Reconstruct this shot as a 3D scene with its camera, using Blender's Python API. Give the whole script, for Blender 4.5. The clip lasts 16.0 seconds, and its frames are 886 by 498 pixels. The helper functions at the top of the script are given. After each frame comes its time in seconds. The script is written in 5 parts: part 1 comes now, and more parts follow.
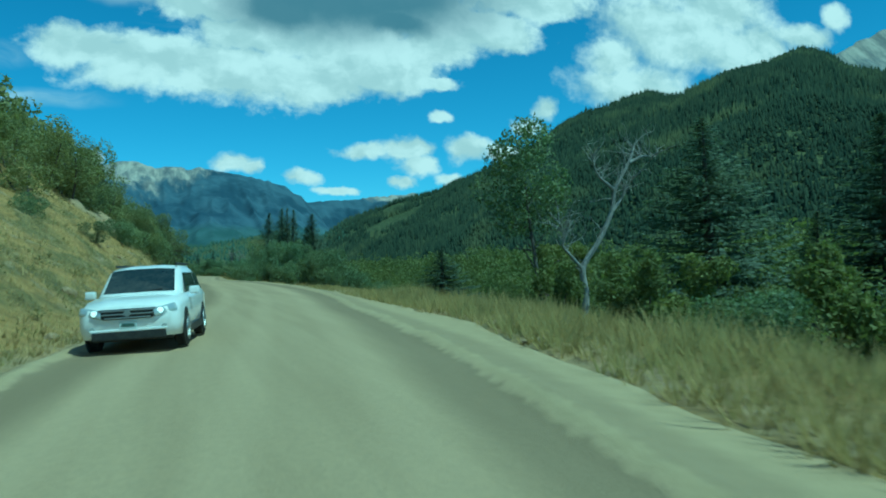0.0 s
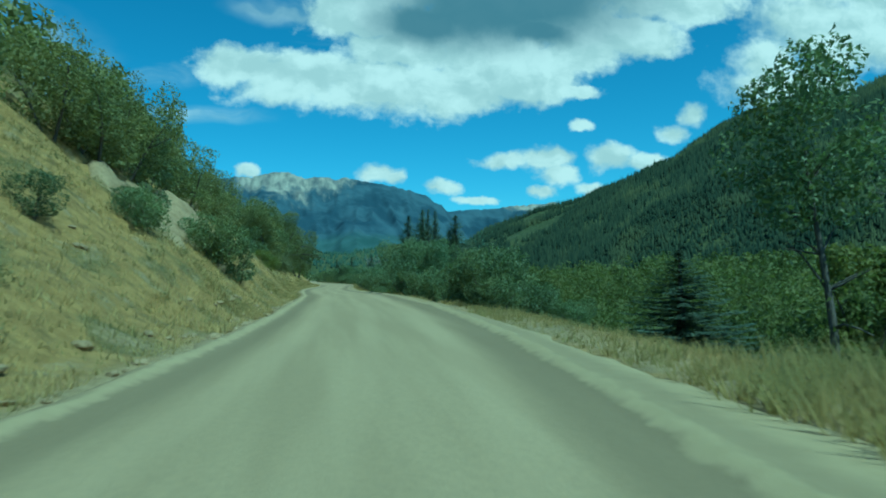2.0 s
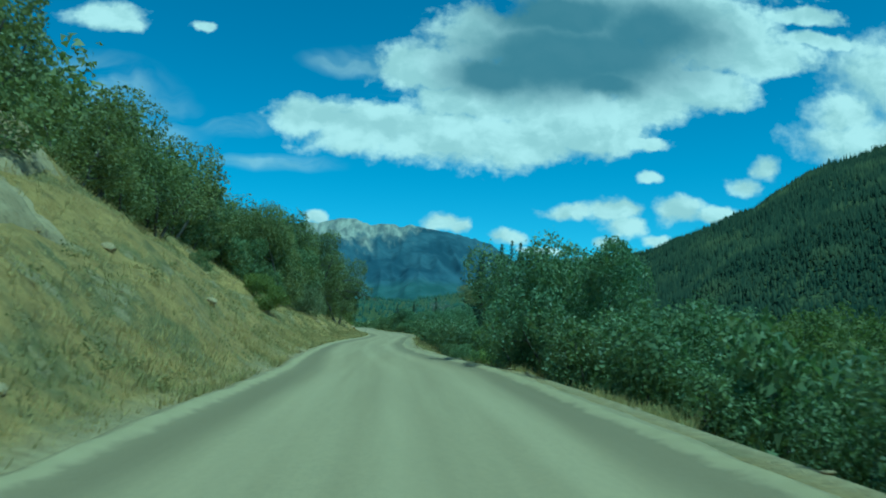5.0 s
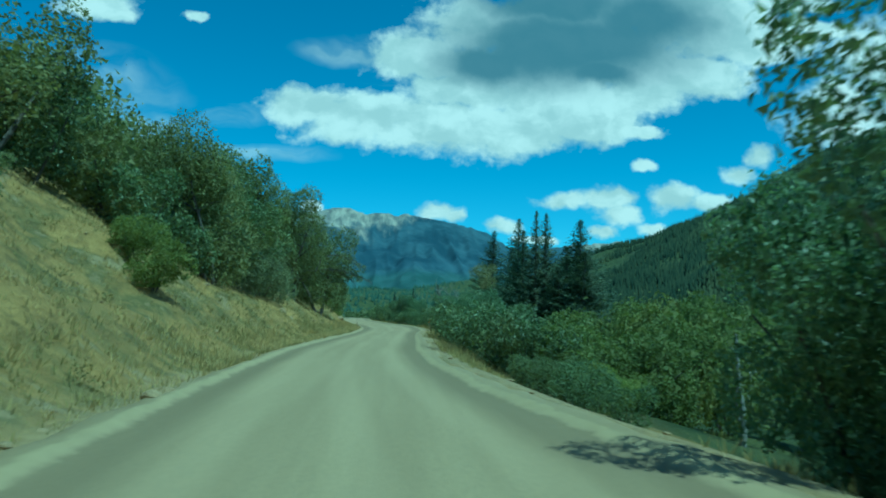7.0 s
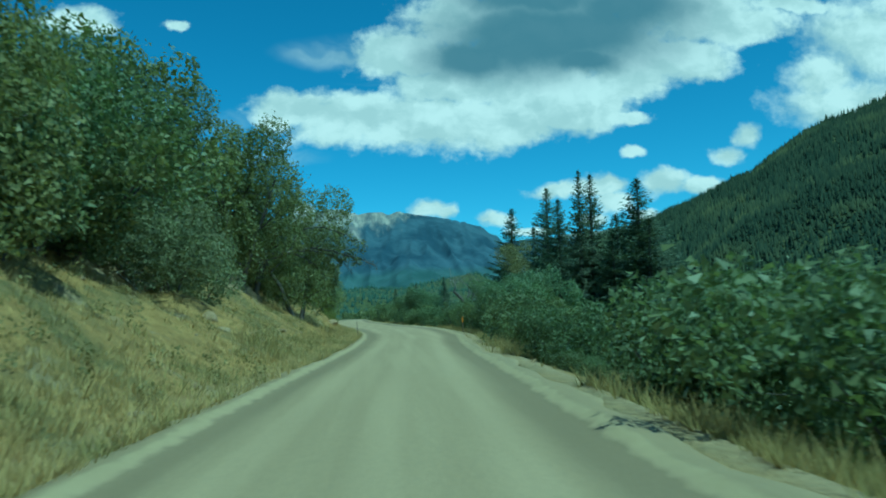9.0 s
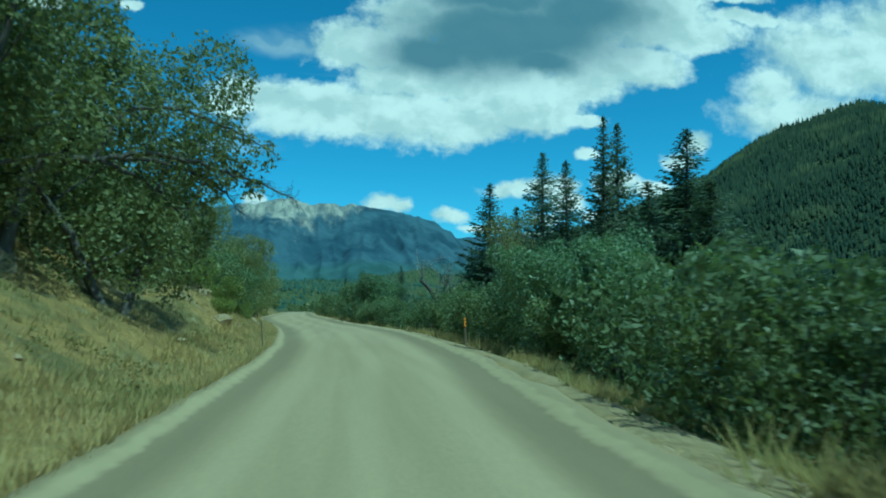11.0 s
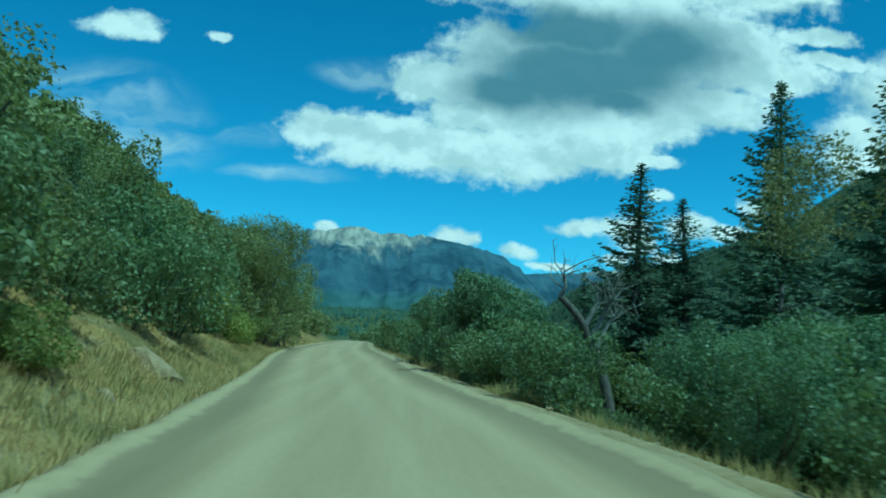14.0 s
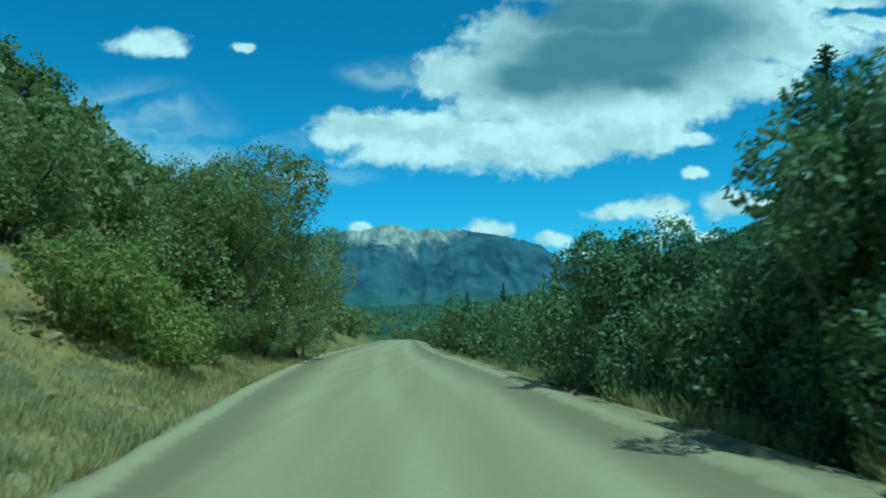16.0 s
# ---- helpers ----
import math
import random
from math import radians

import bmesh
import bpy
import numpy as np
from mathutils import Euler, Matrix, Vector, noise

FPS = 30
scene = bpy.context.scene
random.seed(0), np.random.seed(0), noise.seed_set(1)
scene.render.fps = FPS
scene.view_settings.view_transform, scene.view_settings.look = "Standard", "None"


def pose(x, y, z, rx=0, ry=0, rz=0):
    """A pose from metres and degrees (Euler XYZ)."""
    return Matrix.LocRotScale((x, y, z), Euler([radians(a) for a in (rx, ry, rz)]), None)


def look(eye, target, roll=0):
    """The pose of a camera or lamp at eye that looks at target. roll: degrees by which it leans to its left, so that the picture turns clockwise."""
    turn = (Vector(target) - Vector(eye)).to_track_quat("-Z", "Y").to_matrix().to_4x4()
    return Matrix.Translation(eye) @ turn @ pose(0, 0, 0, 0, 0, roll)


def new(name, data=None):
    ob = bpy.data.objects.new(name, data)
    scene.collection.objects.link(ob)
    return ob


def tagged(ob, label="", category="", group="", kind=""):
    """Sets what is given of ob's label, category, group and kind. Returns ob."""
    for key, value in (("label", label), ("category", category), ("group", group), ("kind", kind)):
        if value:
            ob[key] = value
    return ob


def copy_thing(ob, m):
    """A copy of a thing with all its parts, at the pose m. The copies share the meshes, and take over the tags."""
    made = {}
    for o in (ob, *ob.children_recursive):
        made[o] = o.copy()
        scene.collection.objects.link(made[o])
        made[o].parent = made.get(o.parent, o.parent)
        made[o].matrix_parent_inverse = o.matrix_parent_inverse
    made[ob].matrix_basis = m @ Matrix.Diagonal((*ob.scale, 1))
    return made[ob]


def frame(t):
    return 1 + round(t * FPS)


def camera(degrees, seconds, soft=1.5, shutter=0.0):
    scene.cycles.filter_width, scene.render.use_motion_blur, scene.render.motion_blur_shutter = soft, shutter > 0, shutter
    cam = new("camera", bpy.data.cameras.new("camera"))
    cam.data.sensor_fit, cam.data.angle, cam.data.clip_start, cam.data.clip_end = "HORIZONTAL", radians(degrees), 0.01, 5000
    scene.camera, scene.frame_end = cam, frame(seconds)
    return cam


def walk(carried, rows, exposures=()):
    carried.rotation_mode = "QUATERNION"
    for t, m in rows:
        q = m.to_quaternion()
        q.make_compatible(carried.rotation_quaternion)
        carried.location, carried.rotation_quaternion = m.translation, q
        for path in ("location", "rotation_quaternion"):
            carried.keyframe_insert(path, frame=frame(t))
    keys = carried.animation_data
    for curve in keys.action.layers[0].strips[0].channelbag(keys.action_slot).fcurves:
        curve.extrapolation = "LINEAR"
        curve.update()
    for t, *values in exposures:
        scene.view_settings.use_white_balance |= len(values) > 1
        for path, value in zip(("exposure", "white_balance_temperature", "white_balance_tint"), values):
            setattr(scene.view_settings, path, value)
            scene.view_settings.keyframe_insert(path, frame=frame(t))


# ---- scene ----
cam = camera(60.6, 16.0, soft=1.9, shutter=0.22)


def held(x, y, yaw, pitch, roll):
    """The camera at eye height over the road, turned to its left, up, and leaning to its left, in degrees."""
    return pose(x, y, 1.6, 0, 0, yaw) @ pose(0, 0, 0, 90 + pitch) @ pose(0, 0, 0, 0, 0, roll)


PATH = [
    (0.0, held(-0.00, -0.00, -19.14, 1.11, -1.69)),
    (0.5, held(0.98, 6.70, -18.79, 1.12, -2.40)),
    (1.0, held(1.93, 13.46, -14.92, 1.66, -2.31)),
    (1.5, held(2.82, 20.33, -9.34, 1.98, -1.26)),
    (2.0, held(3.53, 27.26, -8.71, 2.05, -0.77)),
    (2.5, held(4.08, 34.21, -9.70, 4.04, 0.29)),
    (3.0, held(4.45, 41.13, -7.59, 5.47, 1.28)),
    (3.5, held(4.82, 48.03, -4.76, 6.55, 1.72)),
    (6.0, held(5.20, 82.19, -3.64, 5.20, 0.73)),
    (6.5, held(5.06, 88.97, -2.81, 5.11, 1.23)),
    (7.0, held(4.80, 95.74, -4.25, 4.97, 0.48)),
    (7.5, held(4.43, 102.47, -3.61, 5.38, 0.77)),
    (8.0, held(4.04, 109.17, -4.31, 4.50, -0.59)),
    (8.5, held(3.79, 115.92, -4.96, 4.59, -2.13)),
    (9.0, held(3.64, 122.70, -4.71, 4.69, -2.70)),
    (9.5, held(3.70, 129.59, -6.88, 4.32, -2.57)),
    (12.0, held(4.67, 164.30, -8.07, 4.25, -0.35)),
    (12.5, held(4.64, 171.18, -6.75, 4.88, 1.12)),
    (13.0, held(4.56, 177.94, -4.58, 5.33, 1.35)),
    (13.5, held(4.46, 184.82, -3.95, 5.39, 1.40)),
    (14.0, held(4.33, 191.77, -3.17, 6.75, 2.19)),
    (14.5, held(3.87, 198.58, -1.29, 7.00, 1.19)),
    (15.0, held(3.32, 205.33, -0.70, 6.29, 0.64)),
    (15.5, held(2.65, 212.11, -0.44, 6.44, 0.64)),
    (16.0, held(1.95, 218.95, -0.49, 6.30, -1.38)),
]
walk(cam, PATH, exposures=[(0.0, 0.0, 4090, -50), (3.7, 0.0, 4080, -50), (5.8, -0.10, 3810, -55), (6.6, -0.04, 3830, -55), (7.6, 0.0, 3990, -51), (9.0, 0.0, 4090, -50), (12.0, 0.04, 4170, -49), (14.0, 0.06, 4040, -50), (16.0, 0.06, 4040, -50)])

# ---- light ----
SUN_TO = Vector((0.31, -0.38, 0.87)).normalized()
world = bpy.data.worlds.new("sky")
scene.world = world
world.use_nodes = True


class Graph:
    """Short calls for node trees."""

    def __init__(self, tree):
        self.tree = tree
        tree.nodes.clear()

    def node(self, kind):
        return self.tree.nodes.new(kind)

    def put(self, socket, value):
        if isinstance(value, bpy.types.NodeSocket):
            self.tree.links.new(value, socket)
        elif value is not None:
            socket.default_value = value

    def math(self, operation, a, b=None, c=None, clamp=False):
        n = self.node("ShaderNodeMath")
        n.operation, n.use_clamp = operation, clamp
        for socket, value in zip(n.inputs, (a, b, c)):
            self.put(socket, value)
        return n.outputs[0]

    def vmath(self, operation, a, b=None, scale=None):
        n = self.node("ShaderNodeVectorMath")
        n.operation = operation
        self.put(n.inputs[0], a)
        self.put(n.inputs[1], b)
        if scale is not None:
            self.put(n.inputs["Scale"], scale)
        return n.outputs["Value"] if operation in ("LENGTH", "DOT_PRODUCT") else n.outputs["Vector"]

    def noise(self, vector, scale, detail=4.0, rough=0.55, colour=False, distortion=0.0):
        n = self.node("ShaderNodeTexNoise")
        self.put(n.inputs["Vector"], vector)
        n.inputs["Scale"].default_value = scale
        n.inputs["Detail"].default_value = detail
        n.inputs["Roughness"].default_value = rough
        n.inputs["Distortion"].default_value = distortion
        return n.outputs["Color" if colour else "Fac"]

    def ramp(self, fac, low, high):
        n = self.node("ShaderNodeMapRange")
        n.interpolation_type = "SMOOTHSTEP"
        self.put(n.inputs["Value"], fac)
        self.put(n.inputs["From Min"], low)
        self.put(n.inputs["From Max"], high)
        return n.outputs["Result"]

    def mix(self, fac, a, b, blend="MIX"):
        n = self.node("ShaderNodeMix")
        n.data_type, n.blend_type = "RGBA", blend
        self.put(n.inputs[0], fac)
        for socket, value in ((n.inputs[6], a), (n.inputs[7], b)):
            self.put(socket, value if isinstance(value, bpy.types.NodeSocket) else (*value, 1.0))
        return n.outputs[2]

    def rgb(self, r, g, b):
        n = self.node("ShaderNodeRGB")
        n.outputs[0].default_value = (r, g, b, 1)
        return n.outputs[0]


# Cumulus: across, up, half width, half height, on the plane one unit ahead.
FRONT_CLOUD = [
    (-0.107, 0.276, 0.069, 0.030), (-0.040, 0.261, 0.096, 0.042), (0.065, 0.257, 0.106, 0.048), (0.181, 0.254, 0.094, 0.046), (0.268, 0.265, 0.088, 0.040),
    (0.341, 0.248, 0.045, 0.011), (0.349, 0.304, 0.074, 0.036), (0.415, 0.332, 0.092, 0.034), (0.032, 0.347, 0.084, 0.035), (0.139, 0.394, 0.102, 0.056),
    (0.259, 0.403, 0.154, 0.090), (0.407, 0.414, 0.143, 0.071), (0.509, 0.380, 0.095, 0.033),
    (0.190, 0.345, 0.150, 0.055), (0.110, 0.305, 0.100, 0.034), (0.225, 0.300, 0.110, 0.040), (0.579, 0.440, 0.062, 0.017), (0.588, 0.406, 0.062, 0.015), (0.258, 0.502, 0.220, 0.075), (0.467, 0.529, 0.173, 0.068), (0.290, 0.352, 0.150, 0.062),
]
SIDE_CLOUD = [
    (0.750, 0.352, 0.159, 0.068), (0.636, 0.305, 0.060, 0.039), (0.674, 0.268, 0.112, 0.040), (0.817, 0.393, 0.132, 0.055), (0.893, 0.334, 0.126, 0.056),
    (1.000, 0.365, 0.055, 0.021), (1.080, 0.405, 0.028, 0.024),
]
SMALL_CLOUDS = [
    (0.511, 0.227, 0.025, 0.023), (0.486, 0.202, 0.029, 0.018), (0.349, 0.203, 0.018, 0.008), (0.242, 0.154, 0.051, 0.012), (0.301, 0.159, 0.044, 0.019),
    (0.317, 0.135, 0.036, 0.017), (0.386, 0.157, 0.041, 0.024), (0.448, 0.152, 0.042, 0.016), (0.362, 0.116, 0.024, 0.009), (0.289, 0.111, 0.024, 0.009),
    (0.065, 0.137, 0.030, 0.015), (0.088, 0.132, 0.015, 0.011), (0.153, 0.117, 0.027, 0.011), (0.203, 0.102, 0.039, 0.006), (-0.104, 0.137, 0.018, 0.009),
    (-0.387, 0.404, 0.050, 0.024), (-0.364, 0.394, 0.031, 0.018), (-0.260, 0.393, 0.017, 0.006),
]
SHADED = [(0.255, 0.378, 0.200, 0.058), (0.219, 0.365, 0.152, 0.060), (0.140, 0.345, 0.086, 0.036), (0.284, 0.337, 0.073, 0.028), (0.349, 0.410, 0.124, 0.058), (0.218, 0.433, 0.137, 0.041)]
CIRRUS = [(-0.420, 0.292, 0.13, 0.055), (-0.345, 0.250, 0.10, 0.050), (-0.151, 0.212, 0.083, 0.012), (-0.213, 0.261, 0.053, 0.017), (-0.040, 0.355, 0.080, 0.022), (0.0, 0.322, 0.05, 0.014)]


def build_sky():
    g = Graph(world.node_tree)
    sky = g.node("ShaderNodeTexSky")
    sky.sky_type, sky.sun_disc = "NISHITA", False
    sky.sun_elevation = math.asin(SUN_TO.z)
    sky.sun_rotation = math.atan2(SUN_TO.x, SUN_TO.y)
    sky.altitude, sky.air_density, sky.dust_density, sky.ozone_density = 2200, 1.0, 0.6, 1.6
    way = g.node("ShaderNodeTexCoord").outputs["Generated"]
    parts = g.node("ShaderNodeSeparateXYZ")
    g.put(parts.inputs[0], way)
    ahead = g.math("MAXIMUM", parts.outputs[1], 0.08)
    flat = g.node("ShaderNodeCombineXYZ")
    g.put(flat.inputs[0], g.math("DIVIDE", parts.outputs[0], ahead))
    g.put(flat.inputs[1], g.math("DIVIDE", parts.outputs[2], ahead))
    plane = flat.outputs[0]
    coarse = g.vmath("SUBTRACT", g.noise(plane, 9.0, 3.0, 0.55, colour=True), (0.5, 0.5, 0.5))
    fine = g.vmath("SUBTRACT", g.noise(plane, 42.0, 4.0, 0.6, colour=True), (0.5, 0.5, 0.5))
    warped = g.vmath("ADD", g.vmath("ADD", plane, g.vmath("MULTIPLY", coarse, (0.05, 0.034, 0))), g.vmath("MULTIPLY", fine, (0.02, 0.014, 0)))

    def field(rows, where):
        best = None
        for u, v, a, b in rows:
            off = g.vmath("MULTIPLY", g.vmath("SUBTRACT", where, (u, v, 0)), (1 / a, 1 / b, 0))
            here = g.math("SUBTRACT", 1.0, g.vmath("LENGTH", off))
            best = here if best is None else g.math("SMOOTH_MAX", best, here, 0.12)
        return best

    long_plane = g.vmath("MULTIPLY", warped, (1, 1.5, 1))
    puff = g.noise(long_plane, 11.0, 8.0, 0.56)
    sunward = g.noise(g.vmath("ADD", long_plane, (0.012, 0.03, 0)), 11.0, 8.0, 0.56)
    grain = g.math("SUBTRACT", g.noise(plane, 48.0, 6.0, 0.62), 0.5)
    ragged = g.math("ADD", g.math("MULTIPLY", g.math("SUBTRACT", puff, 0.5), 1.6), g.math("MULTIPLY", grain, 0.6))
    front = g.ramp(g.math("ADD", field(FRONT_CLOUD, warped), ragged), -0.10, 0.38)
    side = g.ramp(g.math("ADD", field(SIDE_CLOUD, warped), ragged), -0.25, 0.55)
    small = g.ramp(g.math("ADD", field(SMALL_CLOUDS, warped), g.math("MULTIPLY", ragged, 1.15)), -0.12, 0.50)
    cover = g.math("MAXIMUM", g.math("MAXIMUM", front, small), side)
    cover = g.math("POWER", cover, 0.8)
    # Round about and behind, a broken field of the same kind.
    elsewhere = g.ramp(g.noise(way, 2.6, 6.0, 0.6), 0.55, 0.66)
    aside = g.ramp(g.math("ABSOLUTE", g.math("DIVIDE", parts.outputs[0], ahead)), 1.02, 1.3)
    above = g.ramp(g.math("DIVIDE", parts.outputs[2], ahead), 0.56, 0.80)
    out = g.math("MAXIMUM", aside, above)
    low = g.ramp(parts.outputs[2], 0.02, 0.15)
    cover = g.math("MAXIMUM", cover, g.math("MULTIPLY", g.math("MULTIPLY", elsewhere, out), low))
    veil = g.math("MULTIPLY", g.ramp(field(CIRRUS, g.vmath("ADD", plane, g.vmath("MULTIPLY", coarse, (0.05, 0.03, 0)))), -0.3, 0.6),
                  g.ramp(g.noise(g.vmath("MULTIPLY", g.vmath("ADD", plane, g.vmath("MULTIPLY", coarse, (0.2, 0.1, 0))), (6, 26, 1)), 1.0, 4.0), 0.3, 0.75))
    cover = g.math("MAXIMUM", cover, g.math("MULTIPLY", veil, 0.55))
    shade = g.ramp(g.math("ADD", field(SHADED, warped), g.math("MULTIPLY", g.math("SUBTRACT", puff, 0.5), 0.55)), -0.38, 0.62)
    relief = g.ramp(g.math("ADD", g.math("SUBTRACT", puff, sunward), g.math("MULTIPLY", grain, 0.12)), -0.15, 0.15)
    tone = g.mix(relief, (7.3, 6.6, 6.5), (10.3, 8.7, 8.4))
    tone = g.mix(g.math("MULTIPLY", shade, 0.95), tone, (1.55, 2.15, 2.75))
    deep = g.mix(1.0, sky.outputs[0], (0.93, 1.14, 1.23), "MULTIPLY")
    total = g.mix(cover, deep, tone)
    back = g.node("ShaderNodeBackground")
    g.put(back.inputs["Color"], total)
    back.inputs["Strength"].default_value = 0.085
    g.put(g.node("ShaderNodeOutputWorld").inputs[0], back.outputs[0])


build_sky()
sun = new("sun", bpy.data.lights.new("sun", "SUN"))
sun.data.energy, sun.data.angle, sun.data.color = 3.2, radians(0.6), (1.0, 0.95, 0.86)
sun.matrix_world = look(SUN_TO * 100, (0, 0, 0))

# ---- materials ----
def material(name, build, rough=0.9):
    m = bpy.data.materials.new(name)
    m.use_nodes = True
    g = Graph(m.node_tree)
    out = g.node("ShaderNodeOutputMaterial")
    shader = g.node("ShaderNodeBsdfPrincipled")
    shader.inputs["Roughness"].default_value = rough
    shader.inputs["Specular IOR Level"].default_value = 0.25
    g.put(out.inputs[0], shader.outputs[0])
    build(g, shader, out)
    return m


def here(g):
    return g.node("ShaderNodeNewGeometry").outputs["Position"]


def bump(g, shader, height, strength=0.5, distance=0.05):
    n = g.node("ShaderNodeBump")
    n.inputs["Strength"].default_value, n.inputs["Distance"].default_value = strength, distance
    g.put(n.inputs["Height"], height)
    g.put(shader.inputs["Normal"], n.outputs[0])


def attribute(g, name):
    n = g.node("ShaderNodeAttribute")
    n.attribute_name = name
    return n.outputs["Fac"]


def road_look(g, s, out):
    p = here(g)
    along = g.vmath("MULTIPLY", p, (1, 0.05, 1))
    across = attribute(g, "across")
    base = g.mix(g.ramp(g.noise(along, 1.3, 4), 0.3, 0.7), (0.362, 0.270, 0.148), (0.424, 0.320, 0.178))
    base = g.mix(g.math("MULTIPLY", g.ramp(g.noise(p, 14, 5, 0.7), 0.35, 0.75), 0.4), base, (0.25, 0.20, 0.12))
    # Wheel tracks polished pale, loose darker gravel towards the sides, pale rims outside it.
    tracks = g.ramp(g.math("ADD", g.math("COSINE", g.math("MULTIPLY", across, 11.5)), g.math("MULTIPLY", g.noise(along, 0.9, 4), 1.1)), 0.4, 1.7)
    base = g.mix(g.math("MULTIPLY", tracks, 0.24), base, (0.53, 0.405, 0.235))
    side = g.math("ABSOLUTE", across)
    slow = g.math("MULTIPLY", g.math("SUBTRACT", g.noise(along, 0.5, 4, 0.6), 0.5), 0.30)
    quick = g.math("MULTIPLY", g.math("SUBTRACT", g.noise(p, 1.6, 6, 0.65), 0.5), 0.16)
    loose = g.math("MULTIPLY", g.ramp(g.math("ADD", side, slow), 0.62, 0.86), g.math("SUBTRACT", 1.0, g.ramp(g.math("ADD", side, quick), 0.98, 1.04)))
    base = g.mix(g.math("MULTIPLY", loose, 0.62), base, (0.185, 0.140, 0.078))
    base = g.mix(g.ramp(g.math("ADD", side, quick), 0.98, 1.06), base, g.mix(g.noise(p, 2.2, 5), (0.35, 0.268, 0.142), (0.47, 0.365, 0.200)))
    # Darker brown band between the rim and the dry shoulder outside it.
    brown_band = g.math("MULTIPLY", g.ramp(g.math("ADD", side, quick), 1.07, 1.12), g.math("SUBTRACT", 1.0, g.ramp(g.math("ADD", side, quick), 1.2, 1.38)))
    base = g.mix(g.math("MULTIPLY", brown_band, 0.45), base, (0.215, 0.160, 0.090))
    g.put(s.inputs["Base Color"], base)
    stones = g.math("ADD", g.noise(p, 30, 4, 0.7), g.math("MULTIPLY", g.noise(p, 5, 3), 0.8))
    bump(g, s, stones, 0.5, 0.03)


def ground_look(g, s, out):
    p = here(g)
    green = attribute(g, "green")
    patch = g.noise(p, 0.35, 5, 0.6)
    dry = g.mix(g.ramp(g.noise(p, 1.7, 5, 0.65), 0.3, 0.7), (0.31, 0.205, 0.066), (0.46, 0.315, 0.108))
    dirt = g.mix(g.ramp(g.noise(p, 4, 4), 0.3, 0.7), (0.37, 0.275, 0.145), (0.50, 0.385, 0.21))
    sage = g.mix(g.ramp(g.noise(p, 2.4, 4), 0.35, 0.7), (0.17, 0.145, 0.052), (0.29, 0.225, 0.085))
    bank = g.mix(g.ramp(patch, 0.46, 0.60), dry, sage)
    bank = g.mix(g.math("MULTIPLY", g.ramp(g.noise(p, 0.7, 5, 0.65), 0.56, 0.66), 0.7), bank, dirt)
    bank = g.mix(g.math("MULTIPLY", g.ramp(g.noise(p, 1.3, 6, 0.7), 0.50, 0.66), 0.6), bank, (0.15, 0.115, 0.045))
    wood = g.mix(g.ramp(g.noise(p, 0.12, 5), 0.35, 0.65), (0.045, 0.056, 0.021), (0.105, 0.112, 0.04))
    base = g.mix(green, bank, wood)
    base = g.mix(attribute(g, "sand"), base, dirt)
    g.put(s.inputs["Base Color"], base)
    bump(g, s, g.math("ADD", g.noise(p, 3, 5, 0.7), g.math("MULTIPLY", g.noise(p, 16, 4, 0.7), 0.35)), 0.9, 0.25)


def leaf_look(dark, light, glow=0.35, pale=None, rough=0.6, gloss=0.2, patch=0.35):
    def build(g, s, out):
        geo = g.node("ShaderNodeNewGeometry")
        info = g.node("ShaderNodeObjectInfo")
        base = g.mix(geo.outputs["Random Per Island"], dark, light)
        if pale:
            base = g.mix(g.ramp(g.noise(geo.outputs["Position"], patch, 3), 0.52, 0.72), base, pale)
        tone = g.math("ADD", 0.58, g.math("ADD", g.math("MULTIPLY", info.outputs["Random"], 0.32), g.math("MULTIPLY", g.noise(geo.outputs["Position"], patch * 0.5, 3), 0.52)))
        base = g.mix(g.math("MULTIPLY", g.ramp(g.math("FRACT", g.math("MULTIPLY", info.outputs["Random"], 7.3)), 0.55, 1.0), 0.3), base, g.mix(1.0, base, (1.22, 1.02, 0.8), "MULTIPLY"))
        base = g.mix(1.0, base, g.vmath("SCALE", (1, 1, 1), scale=tone), "MULTIPLY")
        g.put(s.inputs["Base Color"], base)
        s.inputs["Roughness"].default_value, s.inputs["Specular IOR Level"].default_value = rough, gloss
        thin = g.node("ShaderNodeBsdfTranslucent")
        g.put(thin.inputs[0], g.mix(1.0, base, (1.05, 1.15, 0.7), "MULTIPLY"))
        both = g.node("ShaderNodeMixShader")
        both.inputs[0].default_value = glow
        g.put(both.inputs[1], s.outputs[0])
        g.put(both.inputs[2], thin.outputs[0])
        g.put(out.inputs[0], both.outputs[0])

    return build


def bark_look(a, b):
    def build(g, s, out):
        p = g.vmath("MULTIPLY", here(g), (6, 6, 1.2))
        g.put(s.inputs["Base Color"], g.mix(g.ramp(g.noise(p, 1.6, 5), 0.3, 0.7), a, b))
        bump(g, s, g.noise(p, 3, 4), 0.8, 0.04)

    return build


def rock_look(a, b, c, scale=1.0):
    def build(g, s, out):
        p = here(g)
        base = g.mix(g.ramp(g.noise(p, 0.9 * scale, 5, 0.6), 0.35, 0.65), a, b)
        base = g.mix(g.ramp(g.noise(p, 3.2 * scale, 5, 0.7), 0.52, 0.68), base, c)
        g.put(s.inputs["Base Color"], base)
        bump(g, s, g.noise(p, 4 * scale, 6, 0.7), 0.8, 0.12 / scale)

    return build


